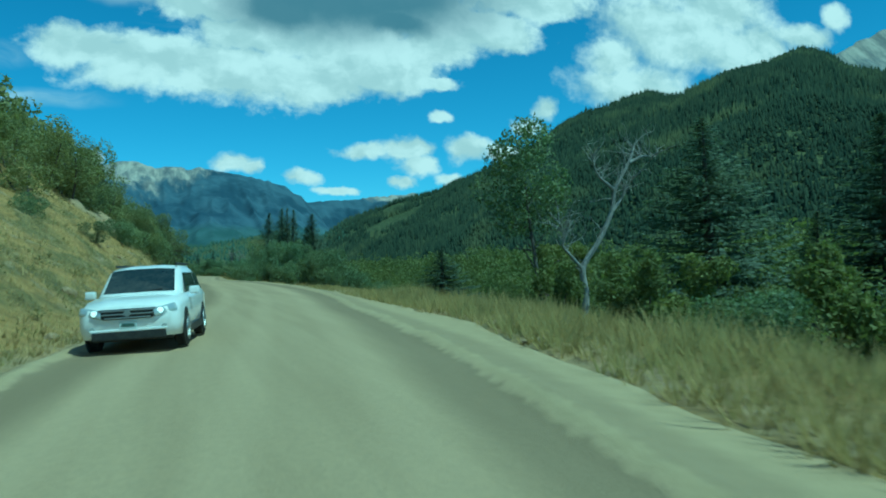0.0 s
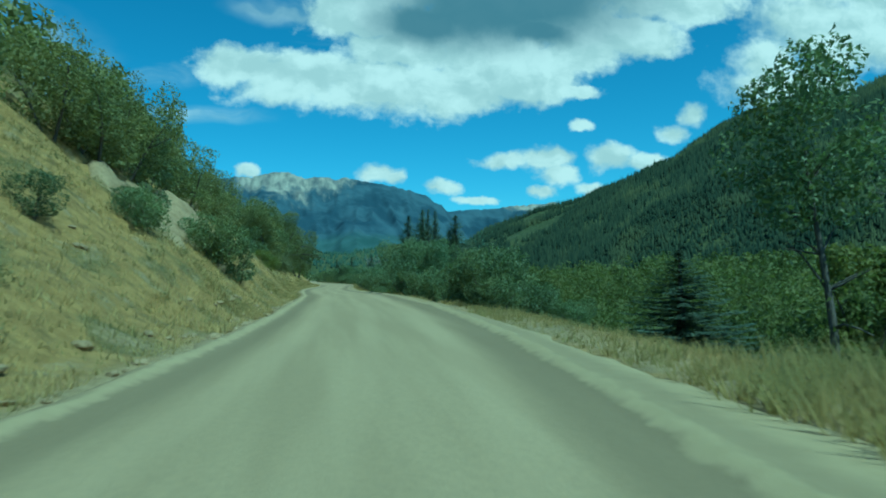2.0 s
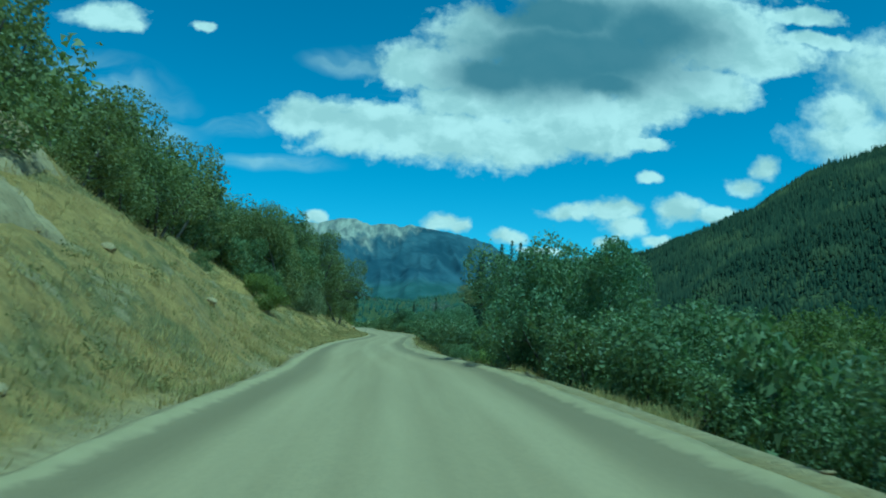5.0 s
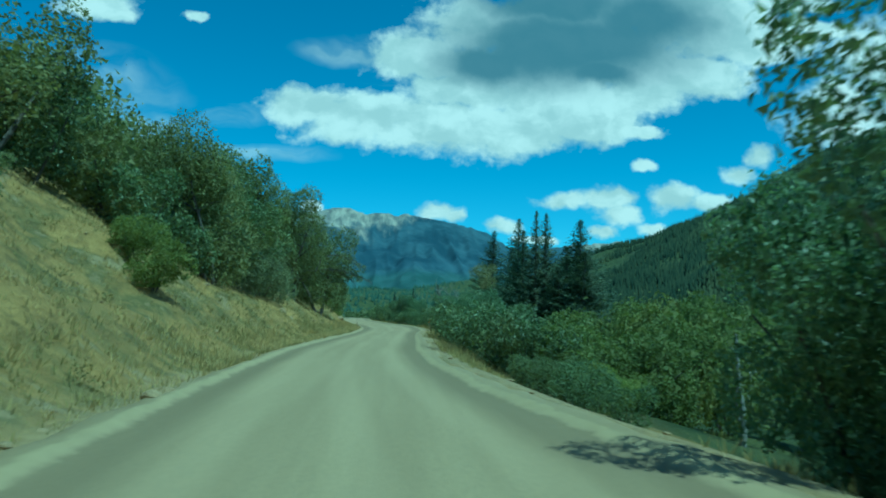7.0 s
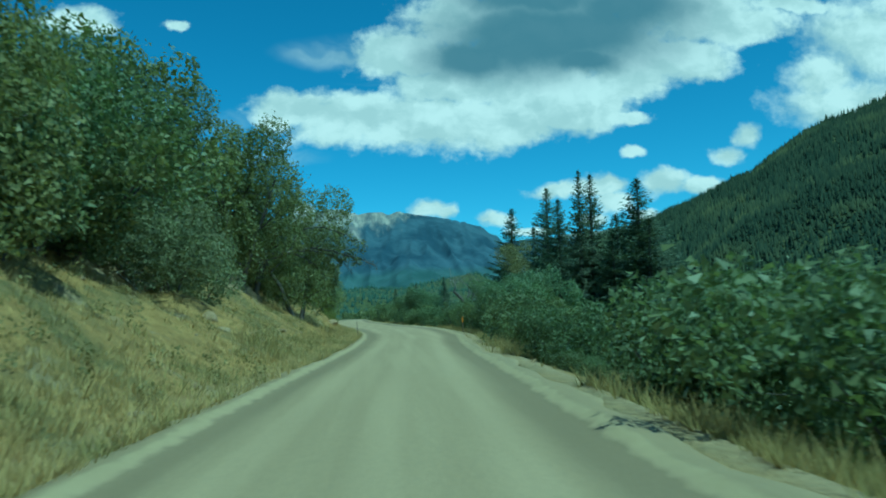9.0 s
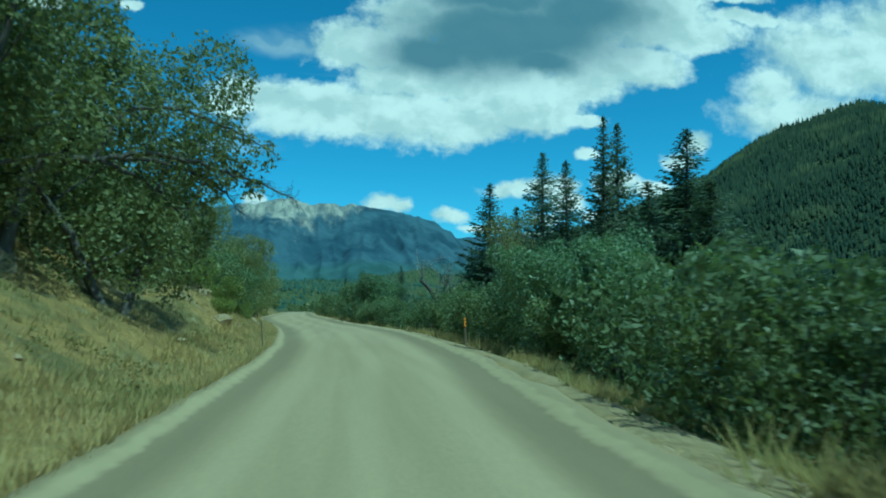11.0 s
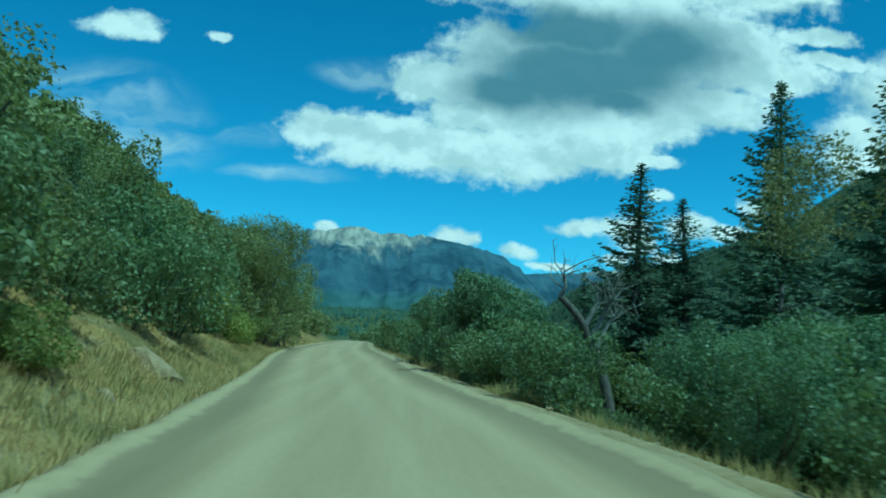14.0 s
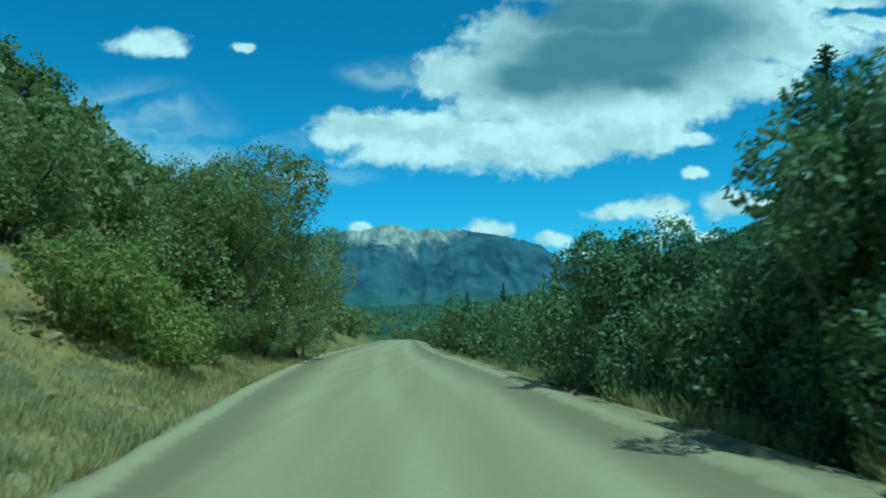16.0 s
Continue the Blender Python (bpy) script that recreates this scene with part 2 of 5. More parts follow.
def grass_look(a, b):
    def build(g, s, out):
        geo = g.node("ShaderNodeNewGeometry")
        base = g.mix(geo.outputs["Random Per Island"], a, b)
        base = g.mix(g.ramp(g.noise(geo.outputs["Position"], 0.5, 3), 0.45, 0.65), base, (0.38, 0.33, 0.13))
        g.put(s.inputs["Base Color"], base)
        thin = g.node("ShaderNodeBsdfTranslucent")
        g.put(thin.inputs[0], base)
        both = g.node("ShaderNodeMixShader")
        both.inputs[0].default_value = 0.55
        g.put(both.inputs[1], s.outputs[0])
        g.put(both.inputs[2], thin.outputs[0])
        g.put(out.inputs[0], both.outputs[0])

    return build


def hazed_far_look(g, s, out):
    p = here(g)
    parts = g.node("ShaderNodeSeparateXYZ")
    g.put(parts.inputs[0], p)
    slanted = g.vmath("MULTIPLY", p, (1.0, 1.0, 0.55))
    streaks = g.vmath("MULTIPLY", p, (1.0, 0.35, 0.22))
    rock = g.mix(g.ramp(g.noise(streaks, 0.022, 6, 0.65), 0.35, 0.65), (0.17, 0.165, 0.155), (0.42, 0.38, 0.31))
    # The blue of the distant air is put into the forest colour.
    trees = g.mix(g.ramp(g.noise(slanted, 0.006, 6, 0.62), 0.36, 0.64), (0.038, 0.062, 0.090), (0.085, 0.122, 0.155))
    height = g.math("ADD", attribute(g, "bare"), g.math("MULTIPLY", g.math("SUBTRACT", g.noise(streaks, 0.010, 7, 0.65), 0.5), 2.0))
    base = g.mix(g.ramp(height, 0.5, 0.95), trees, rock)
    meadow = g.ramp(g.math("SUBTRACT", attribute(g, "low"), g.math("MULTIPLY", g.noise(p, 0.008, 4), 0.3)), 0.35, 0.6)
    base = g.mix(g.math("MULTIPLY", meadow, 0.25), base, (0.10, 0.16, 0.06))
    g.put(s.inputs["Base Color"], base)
    s.inputs["Roughness"].default_value = 1.0


def plain(colour, rough=0.5, metal=0.0, coat=0.0, glow=0.0):
    def build(g, s, out):
        p = here(g)
        dirt = g.ramp(g.noise(p, 7, 5, 0.65), 0.35, 0.8)
        g.put(s.inputs["Base Color"], g.mix(g.math("MULTIPLY", dirt, 0.12), colour, (0.30, 0.26, 0.19)))
        s.inputs["Roughness"].default_value, s.inputs["Metallic"].default_value = rough, metal
        s.inputs["Coat Weight"].default_value = coat
        if glow:
            s.inputs["Emission Color"].default_value, s.inputs["Emission Strength"].default_value = (1.0, 0.95, 0.85, 1), glow

    return build


M_ROAD = material("gravel", road_look)
M_GROUND = material("hillside", ground_look)
M_OAK = material("oak leaves", leaf_look((0.168, 0.178, 0.068), (0.32, 0.315, 0.132), 0.38, None, 0.5, 0.3))
M_SHRUB = material("shrub leaves", leaf_look((0.110, 0.138, 0.058), (0.24, 0.27, 0.125), 0.36, (0.225, 0.24, 0.095), 0.5, 0.4))
M_SCRUB = material("oak bush leaves", leaf_look((0.128, 0.165, 0.080), (0.265, 0.315, 0.165), 0.38, (0.225, 0.255, 0.12), 0.45, 0.45))
M_BRIGHT = material("young leaves", leaf_look((0.195, 0.212, 0.060), (0.33, 0.335, 0.105), 0.45))
M_SPRUCE = material("spruce needles", leaf_look((0.095, 0.118, 0.080), (0.19, 0.215, 0.15), 0.32, None, 0.8, 0.15))
M_ASPEN = material("aspen leaves", leaf_look((0.155, 0.172, 0.058), (0.268, 0.272, 0.096), 0.42, (0.275, 0.265, 0.088), 0.6, 0.2, 0.12))
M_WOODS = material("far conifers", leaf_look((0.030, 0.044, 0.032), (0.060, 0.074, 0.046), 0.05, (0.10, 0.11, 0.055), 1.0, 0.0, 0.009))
# Paler copy of the conifer colour, with the haze over the far valley painted in.
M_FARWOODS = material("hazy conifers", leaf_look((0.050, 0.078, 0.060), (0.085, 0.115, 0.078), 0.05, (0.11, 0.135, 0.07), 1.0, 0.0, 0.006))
M_JUNIPER = material("juniper needles", leaf_look((0.185, 0.19, 0.105), (0.32, 0.32, 0.18), 0.38, None, 0.8, 0.15))
M_SAGE = material("sage leaves", leaf_look((0.20, 0.19, 0.085), (0.33, 0.30, 0.14), 0.35, (0.36, 0.29, 0.13)))
M_BARK = material("bark", bark_look((0.07, 0.06, 0.05), (0.16, 0.14, 0.12)))
M_DEAD = material("dead wood", bark_look((0.19, 0.175, 0.15), (0.36, 0.34, 0.30)))
M_ROCK = material("sandstone", rock_look((0.31, 0.228, 0.12), (0.41, 0.308, 0.17), (0.21, 0.152, 0.08)))
M_GRASS = material("dry grass", grass_look((0.50, 0.39, 0.155), (0.68, 0.54, 0.25)))
M_GREENGRASS = material("verge grass", grass_look((0.30, 0.25, 0.09), (0.52, 0.41, 0.175)))
M_FAR = material("hazed mountain range", hazed_far_look)
M_PAINT = material("white car paint", plain((0.80, 0.79, 0.75), 0.3, 0.0, 0.6))
M_GLASS = material("dark window glass", plain((0.02, 0.028, 0.03), 0.06, 0.0, 0.5))
M_RUBBER = material("rubber", plain((0.018, 0.018, 0.018), 0.85))
M_TRIM = material("black plastic", plain((0.025, 0.025, 0.025), 0.55))
M_CHROME = material("bright metal", plain((0.42, 0.43, 0.43), 0.42, 1.0))
M_LAMP = material("lit headlamp", plain((0.75, 0.76, 0.76), 0.1, 0.0, 0.6, 1.1))
M_LENS = material("headlamp lens", plain((0.50, 0.53, 0.53), 0.08, 0.3, 0.8))
M_POST = material("weathered steel", plain((0.17, 0.13, 0.10), 0.7, 0.3))
M_AMBER = material("amber reflector", plain((0.95, 0.36, 0.03), 0.25, 0.0, 0.5))
M_PLATE = material("plate", plain((0.62, 0.66, 0.62), 0.5))
M_INK = material("plate marks", plain((0.08, 0.12, 0.10), 0.6))

# ---- land ----
rng = np.random.default_rng(7)


def mesh_of(name, verts, faces, mat, smooth=False):
    """A mesh from arrays: verts n x 3, faces m x 3 or m x 4."""
    verts, faces = np.asarray(verts, np.float32), np.asarray(faces, np.int32)
    me = bpy.data.meshes.new(name)
    k = faces.shape[1]
    me.vertices.add(len(verts))
    me.vertices.foreach_set("co", verts.ravel())
    me.loops.add(faces.size)
    me.loops.foreach_set("vertex_index", faces.ravel())
    me.polygons.add(len(faces))
    me.polygons.foreach_set("loop_start", np.arange(0, faces.size, k, dtype=np.int32))
    me.polygons.foreach_set("loop_total", np.full(len(faces), k, np.int32))
    me.update(calc_edges=True)
    if smooth:
        me.polygons.foreach_set("use_smooth", np.ones(len(faces), bool))
    me.materials.append(mat)
    me.validate()
    return me


def grid_faces(rows, cols):
    a = (np.arange(rows - 1)[:, None] * cols + np.arange(cols - 1)[None]).ravel()
    return np.stack([a, a + 1, a + cols + 1, a + cols], 1)


def paint(me, name, values):
    me.attributes.new(name, "FLOAT", "POINT").data.foreach_set("value", np.asarray(values, np.float32).ravel())


def wave(x, y, size, seed):
    """Smooth value noise in the plane, about -1 to 1."""
    table = np.random.default_rng(seed).uniform(-1, 1, (64, 64))
    u, v = x / size, y / size
    i, j = np.floor(u).astype(int), np.floor(v).astype(int)
    a, b = u - i, v - j
    a, b = a * a * (3 - 2 * a), b * b * (3 - 2 * b)
    t = lambda p, q: table[(i + p) % 64, (j + q) % 64]
    return (t(0, 0) * (1 - a) + t(1, 0) * a) * (1 - b) + (t(0, 1) * (1 - a) + t(1, 1) * a) * b


EDGE_Y = [-120, 0, 14, 20, 37, 48, 60, 68, 80, 95, 105, 112, 120, 130, 140, 150, 160, 172, 182, 195, 207, 215, 228, 243, 260, 280, 310, 380, 700]
EDGE_L = [-24, -3.6, -2.7, -1.8, 0.1, 0.8, 1.2, 1.25, 1.4, 1.4, 0.9, 0.65, 0.4, 0.3, 0.75, 1.35, 1.85, 2.05, 1.9, 1.2, 0.2, -0.6, -2.1, -4.1, -5.9, -7.5, -8.5, -10, -40]
EDGE_R = [-17, 3.4, 6.2, 7.2, 8.3, 8.9, 9.3, 9.4, 9.3, 9.1, 8.0, 7.1, 6.6, 6.5, 6.9, 7.2, 7.7, 8.6, 8.8, 8.6, 7.6, 6.6, 5.4, 4.5, 3.3, 1.7, 0.2, -2.5, -32]
# The trodden carriageway between its pale rims; in the first bend a sandy shoulder lies outside the valley rim.
RIM_Y = [0, 7, 13, 22, 29, 37, 47, 58, 68]
RIM_R = [2.2, 3.45, 4.45, 5.45, 6.1, 7.1, 8.0, 8.6, 9.05]
# The hill across the valley: bearing from its middle, crest height, distance of crest and foot.
HILL_TURN = [8, 10, 12, 15.5, 19, 23, 26.2, 27.5, 29.5, 31, 33.5, 35.7, 37.7, 41.5, 44.2, 46.4, 48.2, 49.2, 51.4, 60, 90, 150]
HILL_CREST = [0, 60, 140, 170, 185, 210, 247, 276, 310, 330, 345, 360, 344, 379, 382, 391, 370, 343, 315, 310, 280, 200]


def left_edge(y):
    return np.interp(y, EDGE_Y, EDGE_L)


def right_edge(y):
    return np.interp(y, EDGE_Y, EDGE_R)


def hill_place(x, y):
    """Bearing on the hill across the valley, and the way up it: 0 at the foot, 1 on the crest."""
    turn, far = np.degrees(np.arctan2(x - 4, y - 60)), np.hypot(x - 4, y - 60)
    crest, foot = np.interp(turn, [12, 18, 25, 60], [2300, 2000, 1700, 1500]), np.interp(turn, [8, 15, 25, 45, 90], [1500, 1050, 660, 470, 330])
    return turn, (far - foot) / (crest - foot)


def hill_height(x, y):
    turn, up = hill_place(x, y)
    rise = np.where(up < 1, up * (1.12 - 0.12 * up), 1 - 0.3 * np.clip(up - 1, 0, 2))
    rough = np.clip(up * 4, 0, 1) * np.clip((turn - 6) / 6, 0, 1) * (11 * wave(x, y, 210, 6) + 7 * wave(x, y, 95, 7))
    return np.where((turn > 2) & (turn < 150) & (up > 0), np.maximum((np.interp(turn, HILL_TURN, HILL_CREST) + 9) * rise + rough, 0), 0)


def height(x, y):
    """The ground's height."""
    x, y = np.asarray(x, float), np.asarray(y, float)
    dl, dr = left_edge(y) - x, x - right_edge(y)
    steep = np.interp(y, [0, 40, 60, 100, 118, 140, 165, 200, 300, 500, 900], [0.55, 0.62, 0.80, 0.80, 0.70, 0.64, 0.57, 0.56, 0.56, 0.40, 0.28])
    rise = np.maximum(dl - 0.7, 0)
    bank = steep * rise * np.clip(0.45 + rise / 5, 0, 1)
    bank = np.where(rise > 30, steep * (30 + (rise - 30) * 0.9), bank)
    bank = bank + 7.5 * np.clip((rise - 12) / 18, 0, 1) * np.interp(y, [215, 258, 400, 480], [0, 1, 1, 0])
    bank = 190 * np.tanh(bank / 190) * np.clip(1 - (y - 430) / 420, 0.1, 1)
    bank = bank + np.clip(rise / 3, 0, 1) * (0.42 * wave(x, y, 2.0, 1) + 0.6 * wave(x, y, 6, 2) + 0.24 * wave(x, y, 1.1, 17)) + np.clip(rise / 40, 0, 1) * 4 * wave(x, y, 40, 3)
    shelf = np.interp(y, [0, 8, 40, 62, 75, 400], [3.2, 3.2, 2.8, 2.2, 0.9, 0.9])
    fall = np.maximum(dr - shelf, 0)
    down = -9.0 * (1 - np.exp(-fall * 0.42 / 9.0)) + np.clip(fall / 6, 0, 1) * (0.4 * wave(x, y, 5, 4) + 0.6 * wave(x, y, 17, 5))
    hill = hill_height(x, y)
    z = np.where(dl > 0, bank, np.where(dr > 0, down + hill, -0.18))
    foothill = 85 * np.exp(-(((y - 2500) / 420) ** 2)) * (0.65 + 0.5 * wave(x, y, 330, 19)) + 30 * np.exp(-(((y - 1500) / 220) ** 2)) * np.clip(0.5 + wave(x, y, 210, 20), 0, 1)
    turn = np.degrees(np.arctan2(x - 4, y - 60))
    return z + np.clip((12 - turn) / 5, 0, 1) * (np.maximum(y - 1300, 0) * 0.028 + np.where(y > 900, foothill, 0))


def build_ground():
    # One sheet, fine beside the road and ever coarser away from it.
    s = np.concatenate([-np.geomspace(1800, 16, 48), np.arange(-15.5, 22, 0.7), np.geomspace(22.5, 3400, 104)])
    t = np.concatenate([np.arange(-110, -6, 8.0), np.arange(-6, 275, 1.0), np.geomspace(276, 4300, 120)])
    y = t[:, None] + 0 * s[None]
    centre = (left_edge(y) + right_edge(y)) / 2 * np.clip(1 - (y - 300) / 300, 0, 1)
    x = s[None] + centre
    z = height(x, y)
    me = mesh_of("ground", np.stack([x, y, z], -1).reshape(-1, 3), grid_faces(*x.shape), M_GROUND, smooth=True)
    dl, dr = left_edge(y) - x, x - right_edge(y)
    green = np.where(dr > 0, np.clip((dr - 4) / 5, 0, 1), np.clip((dl - 14) / 14, 0, 0.85))
    paint(me, "green", np.maximum(green, np.clip((y - 330) / 60, 0, 1)))
    sand = np.where(dr > 0, np.clip(1.3 - np.abs(dr - 1) / np.interp(y, [0, 55, 75], [0.6, 0.6, 0.8]), 0, 1), np.clip(1.2 - dl / 0.9, 0, 1))
    paint(me, "sand", sand * np.clip((420 - y) / 30, 0, 1))
    return tagged(new("ground", me), "dry grassy bank, wooded valley and hillside beside the road", "ground", kind="structure")


def build_road():
    s = np.linspace(-1.0, 1.0, 49)
    t = np.arange(-60, 420, 0.8)
    y = t[:, None] + 0 * s[None]
    l, r = left_edge(y) - 0.35, right_edge(y) + 0.45
    wobble = 0.22 * wave(y, 0 * y, 3.1, 11) + 0.15 * wave(y, 0 * y + 9, 1.1, 12)
    x = (l + r) / 2 + s[None] * ((r - l) / 2 + wobble * np.abs(s[None]) ** 3)
    rim_l, rim_r = left_edge(y) + 0.42, np.where(y < 68, np.interp(y, RIM_Y, RIM_R), right_edge(y) - 0.35)
    across = (2 * x - rim_l - rim_r) / (rim_r - rim_l)
    out = (np.abs(across) - 1) * (rim_r - rim_l) / 2
    berm = np.exp(-((out - 0.28) / 0.2) ** 2) + 0.4 * np.exp(-((out - 0.8) / 0.3) ** 2)
    z = 0.05 * (1 - s[None] ** 2) + berm * (0.10 + 0.05 * wave(x, y, 1.3, 13)) + 0.012 * wave(x, y, 0.7, 14)
    z = z - 0.26 * np.clip((np.abs(s[None]) - 0.965) / 0.035, 0, 1)
    me = mesh_of("road", np.stack([x, y, z], -1).reshape(-1, 3), grid_faces(*x.shape), M_ROAD, smooth=True)
    paint(me, "across", across)
    return tagged(new("road", me), "dusty unpaved gravel road with pale wheel tracks and berms", "road", kind="structure")


def build_range(name, label, line_x, line_z, y0, depth, seed, bare_from, bare_to, bare_x, fine=240):
    """A far mountain: its skyline from two rows, spurs and gullies from noise."""
    xs = np.linspace(line_x[0], line_x[-1], fine)
    v = np.linspace(0, 1, 60)
    top = np.interp(xs, line_x, line_z) + 9 * wave(xs, 0 * xs, 60, seed) + 5 * wave(xs, 0 * xs, 22, seed + 1)
    x = xs[None] + 0 * v[:, None]
    spur = wave(x + 300 * (1 - v[:, None]) * wave(x, 0 * x, 500, seed + 2), v[:, None] * 400, 230, seed + 3)
    gully = np.abs(wave(x, v[:, None] * 500, 95, seed + 4))
    z = top[None] * (0.12 + 0.88 * v[:, None] ** 1.15) + (1 - v[:, None]) * v[:, None] * 4 * (46 * spur - 40 * gully + 9 * wave(x, v[:, None] * 900, 40, seed + 5) - 15 * np.abs(wave(x + v[:, None] * 120, v[:, None] * 300, 48, seed + 6)))
    y = y0 - depth * (1 - v[:, None]) + 0 * xs[None] - 160 * spur * (1 - v[:, None])
    back = np.stack([xs, 0 * xs + y0 + 500, 0 * xs - 20], -1)[None]
    verts = np.concatenate([np.stack([x, y, z], -1), back]).reshape(-1, 3)
    me = mesh_of(name, verts, grid_faces(61, fine), M_FAR, smooth=True)
    bare = np.clip((z - bare_from) / (bare_to - bare_from), 0, 1) * (0.22 + 0.95 * np.exp(-((x - bare_x) / 320) ** 2))
    paint(me, "bare", np.concatenate([bare.ravel(), np.ones(fine)]))
    paint(me, "low", np.concatenate([np.clip(1.35 - z / 260, 0, 1).ravel(), np.zeros(fine)]))
    return tagged(new(name, me), label, "mountain", kind="structure")


build_ground()
build_road()
build_range("mountain", "forested mountain in painted haze blue with a bare grey rocky summit", [-2200, -1300, -892, -605, -432, -286, -222, -79, 101, 283, 467, 560, 640, 760],
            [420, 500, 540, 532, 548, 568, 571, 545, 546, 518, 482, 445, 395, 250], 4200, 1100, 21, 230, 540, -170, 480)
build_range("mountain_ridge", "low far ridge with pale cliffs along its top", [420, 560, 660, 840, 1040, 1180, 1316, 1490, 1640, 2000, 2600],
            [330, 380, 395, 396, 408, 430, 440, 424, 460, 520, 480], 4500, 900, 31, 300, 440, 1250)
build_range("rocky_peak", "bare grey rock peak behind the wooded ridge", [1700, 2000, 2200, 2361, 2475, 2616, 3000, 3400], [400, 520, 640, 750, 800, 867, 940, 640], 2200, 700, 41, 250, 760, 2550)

# ---- plants ----
def joined(name, mesh, parent=None, label="", category=""):
    ob = new(name, mesh)
    if parent:
        ob.parent = parent
    return tagged(ob, label, category)


def leaves(centres, size, long=1.5, up=0.35, seed=0, out=None):
    """A small leaf at each centre, turned at random but somewhat to the light or outwards."""
    r = np.random.default_rng(seed)
    n = len(centres)
    normal = r.normal(size=(n, 3))
    normal /= np.linalg.norm(normal, axis=1, keepdims=True)
    normal[:, 2] += up
    if out is not None:
        normal += out
    normal /= np.linalg.norm(normal, axis=1, keepdims=True) + 1e-9
    a = np.cross(normal, r.normal(size=(n, 3)))
    a /= np.linalg.norm(a, axis=1, keepdims=True) + 1e-9
    b = np.cross(normal, a)
    s = size * r.uniform(0.6, 1.35, (n, 1))
    verts = np.stack([centres - a * s * long / 2 - b * s * 0.15, centres + a * s * 0.1 - b * s * 0.75, centres + a * s * long / 2 + b * s * 0.55], 1).reshape(-1, 3)
    return verts, np.arange(3 * n).reshape(-1, 3)


def tube(points, radii, sides=6):
    """A tapered branch through the points."""
    points = np.asarray(points, float)
    verts, faces = [], []
    ring = np.linspace(0, 2 * np.pi, sides, endpoint=False)
    for i, p in enumerate(points):
        way = points[min(i + 1, len(points) - 1)] - points[max(i - 1, 0)]
        way = way / (np.linalg.norm(way) + 1e-9)
        side = np.cross(way, (0.31, 0.95, 0.05))
        side /= np.linalg.norm(side) + 1e-9
        other = np.cross(way, side)
        verts.append(p + radii[i] * (np.cos(ring)[:, None] * side + np.sin(ring)[:, None] * other))
    for i in range(len(points) - 1):
        for k in range(sides):
            a, b = i * sides + k, i * sides + (k + 1) % sides
            faces += [(a, b, b + sides), (a, b + sides, a + sides)]
    return np.concatenate(verts), np.array(faces)


def merge(pieces):
    verts, faces, n = [], [], 0
    for v, f in pieces:
        verts.append(v)
        faces.append(f + n)
        n += len(v)
    return np.concatenate(verts), np.concatenate(faces)


def limb(r, start, way, length, radius, bend=0.25, steps=5):
    points = [np.array(start, float)]
    way = np.array(way, float)
    for _ in range(steps):
        way = way / np.linalg.norm(way) + r.normal(0, bend, 3) * 0.6
        way = way / np.linalg.norm(way)
        points.append(points[-1] + way * length / steps)
    return np.array(points), np.linspace(radius, radius * 0.3, steps + 1)


def crown_points(r, clumps, per, squash=0.8):
    """Leaf places on and in round clumps, thick at the outside, and the ways outwards."""
    places, ways = [], []
    for c, size in clumps:
        n = int(per * (size / 1.0) ** 1.6) + 12
        d = r.normal(size=(n, 3))
        d /= np.linalg.norm(d, axis=1, keepdims=True)
        lump = 1 + 0.22 * np.sin(5 * d[:, :1] + c[0]) * np.cos(6 * d[:, 1:2] + c[1]) + 0.11 * r.normal(size=(n, 1))
        p = d * size * lump * r.uniform(0.55, 1.0, (n, 1)) ** 0.5
        p[:, 2] *= squash
        places.append(c + p)
        ways.append(d)
    return np.concatenate(places), np.concatenate(ways)


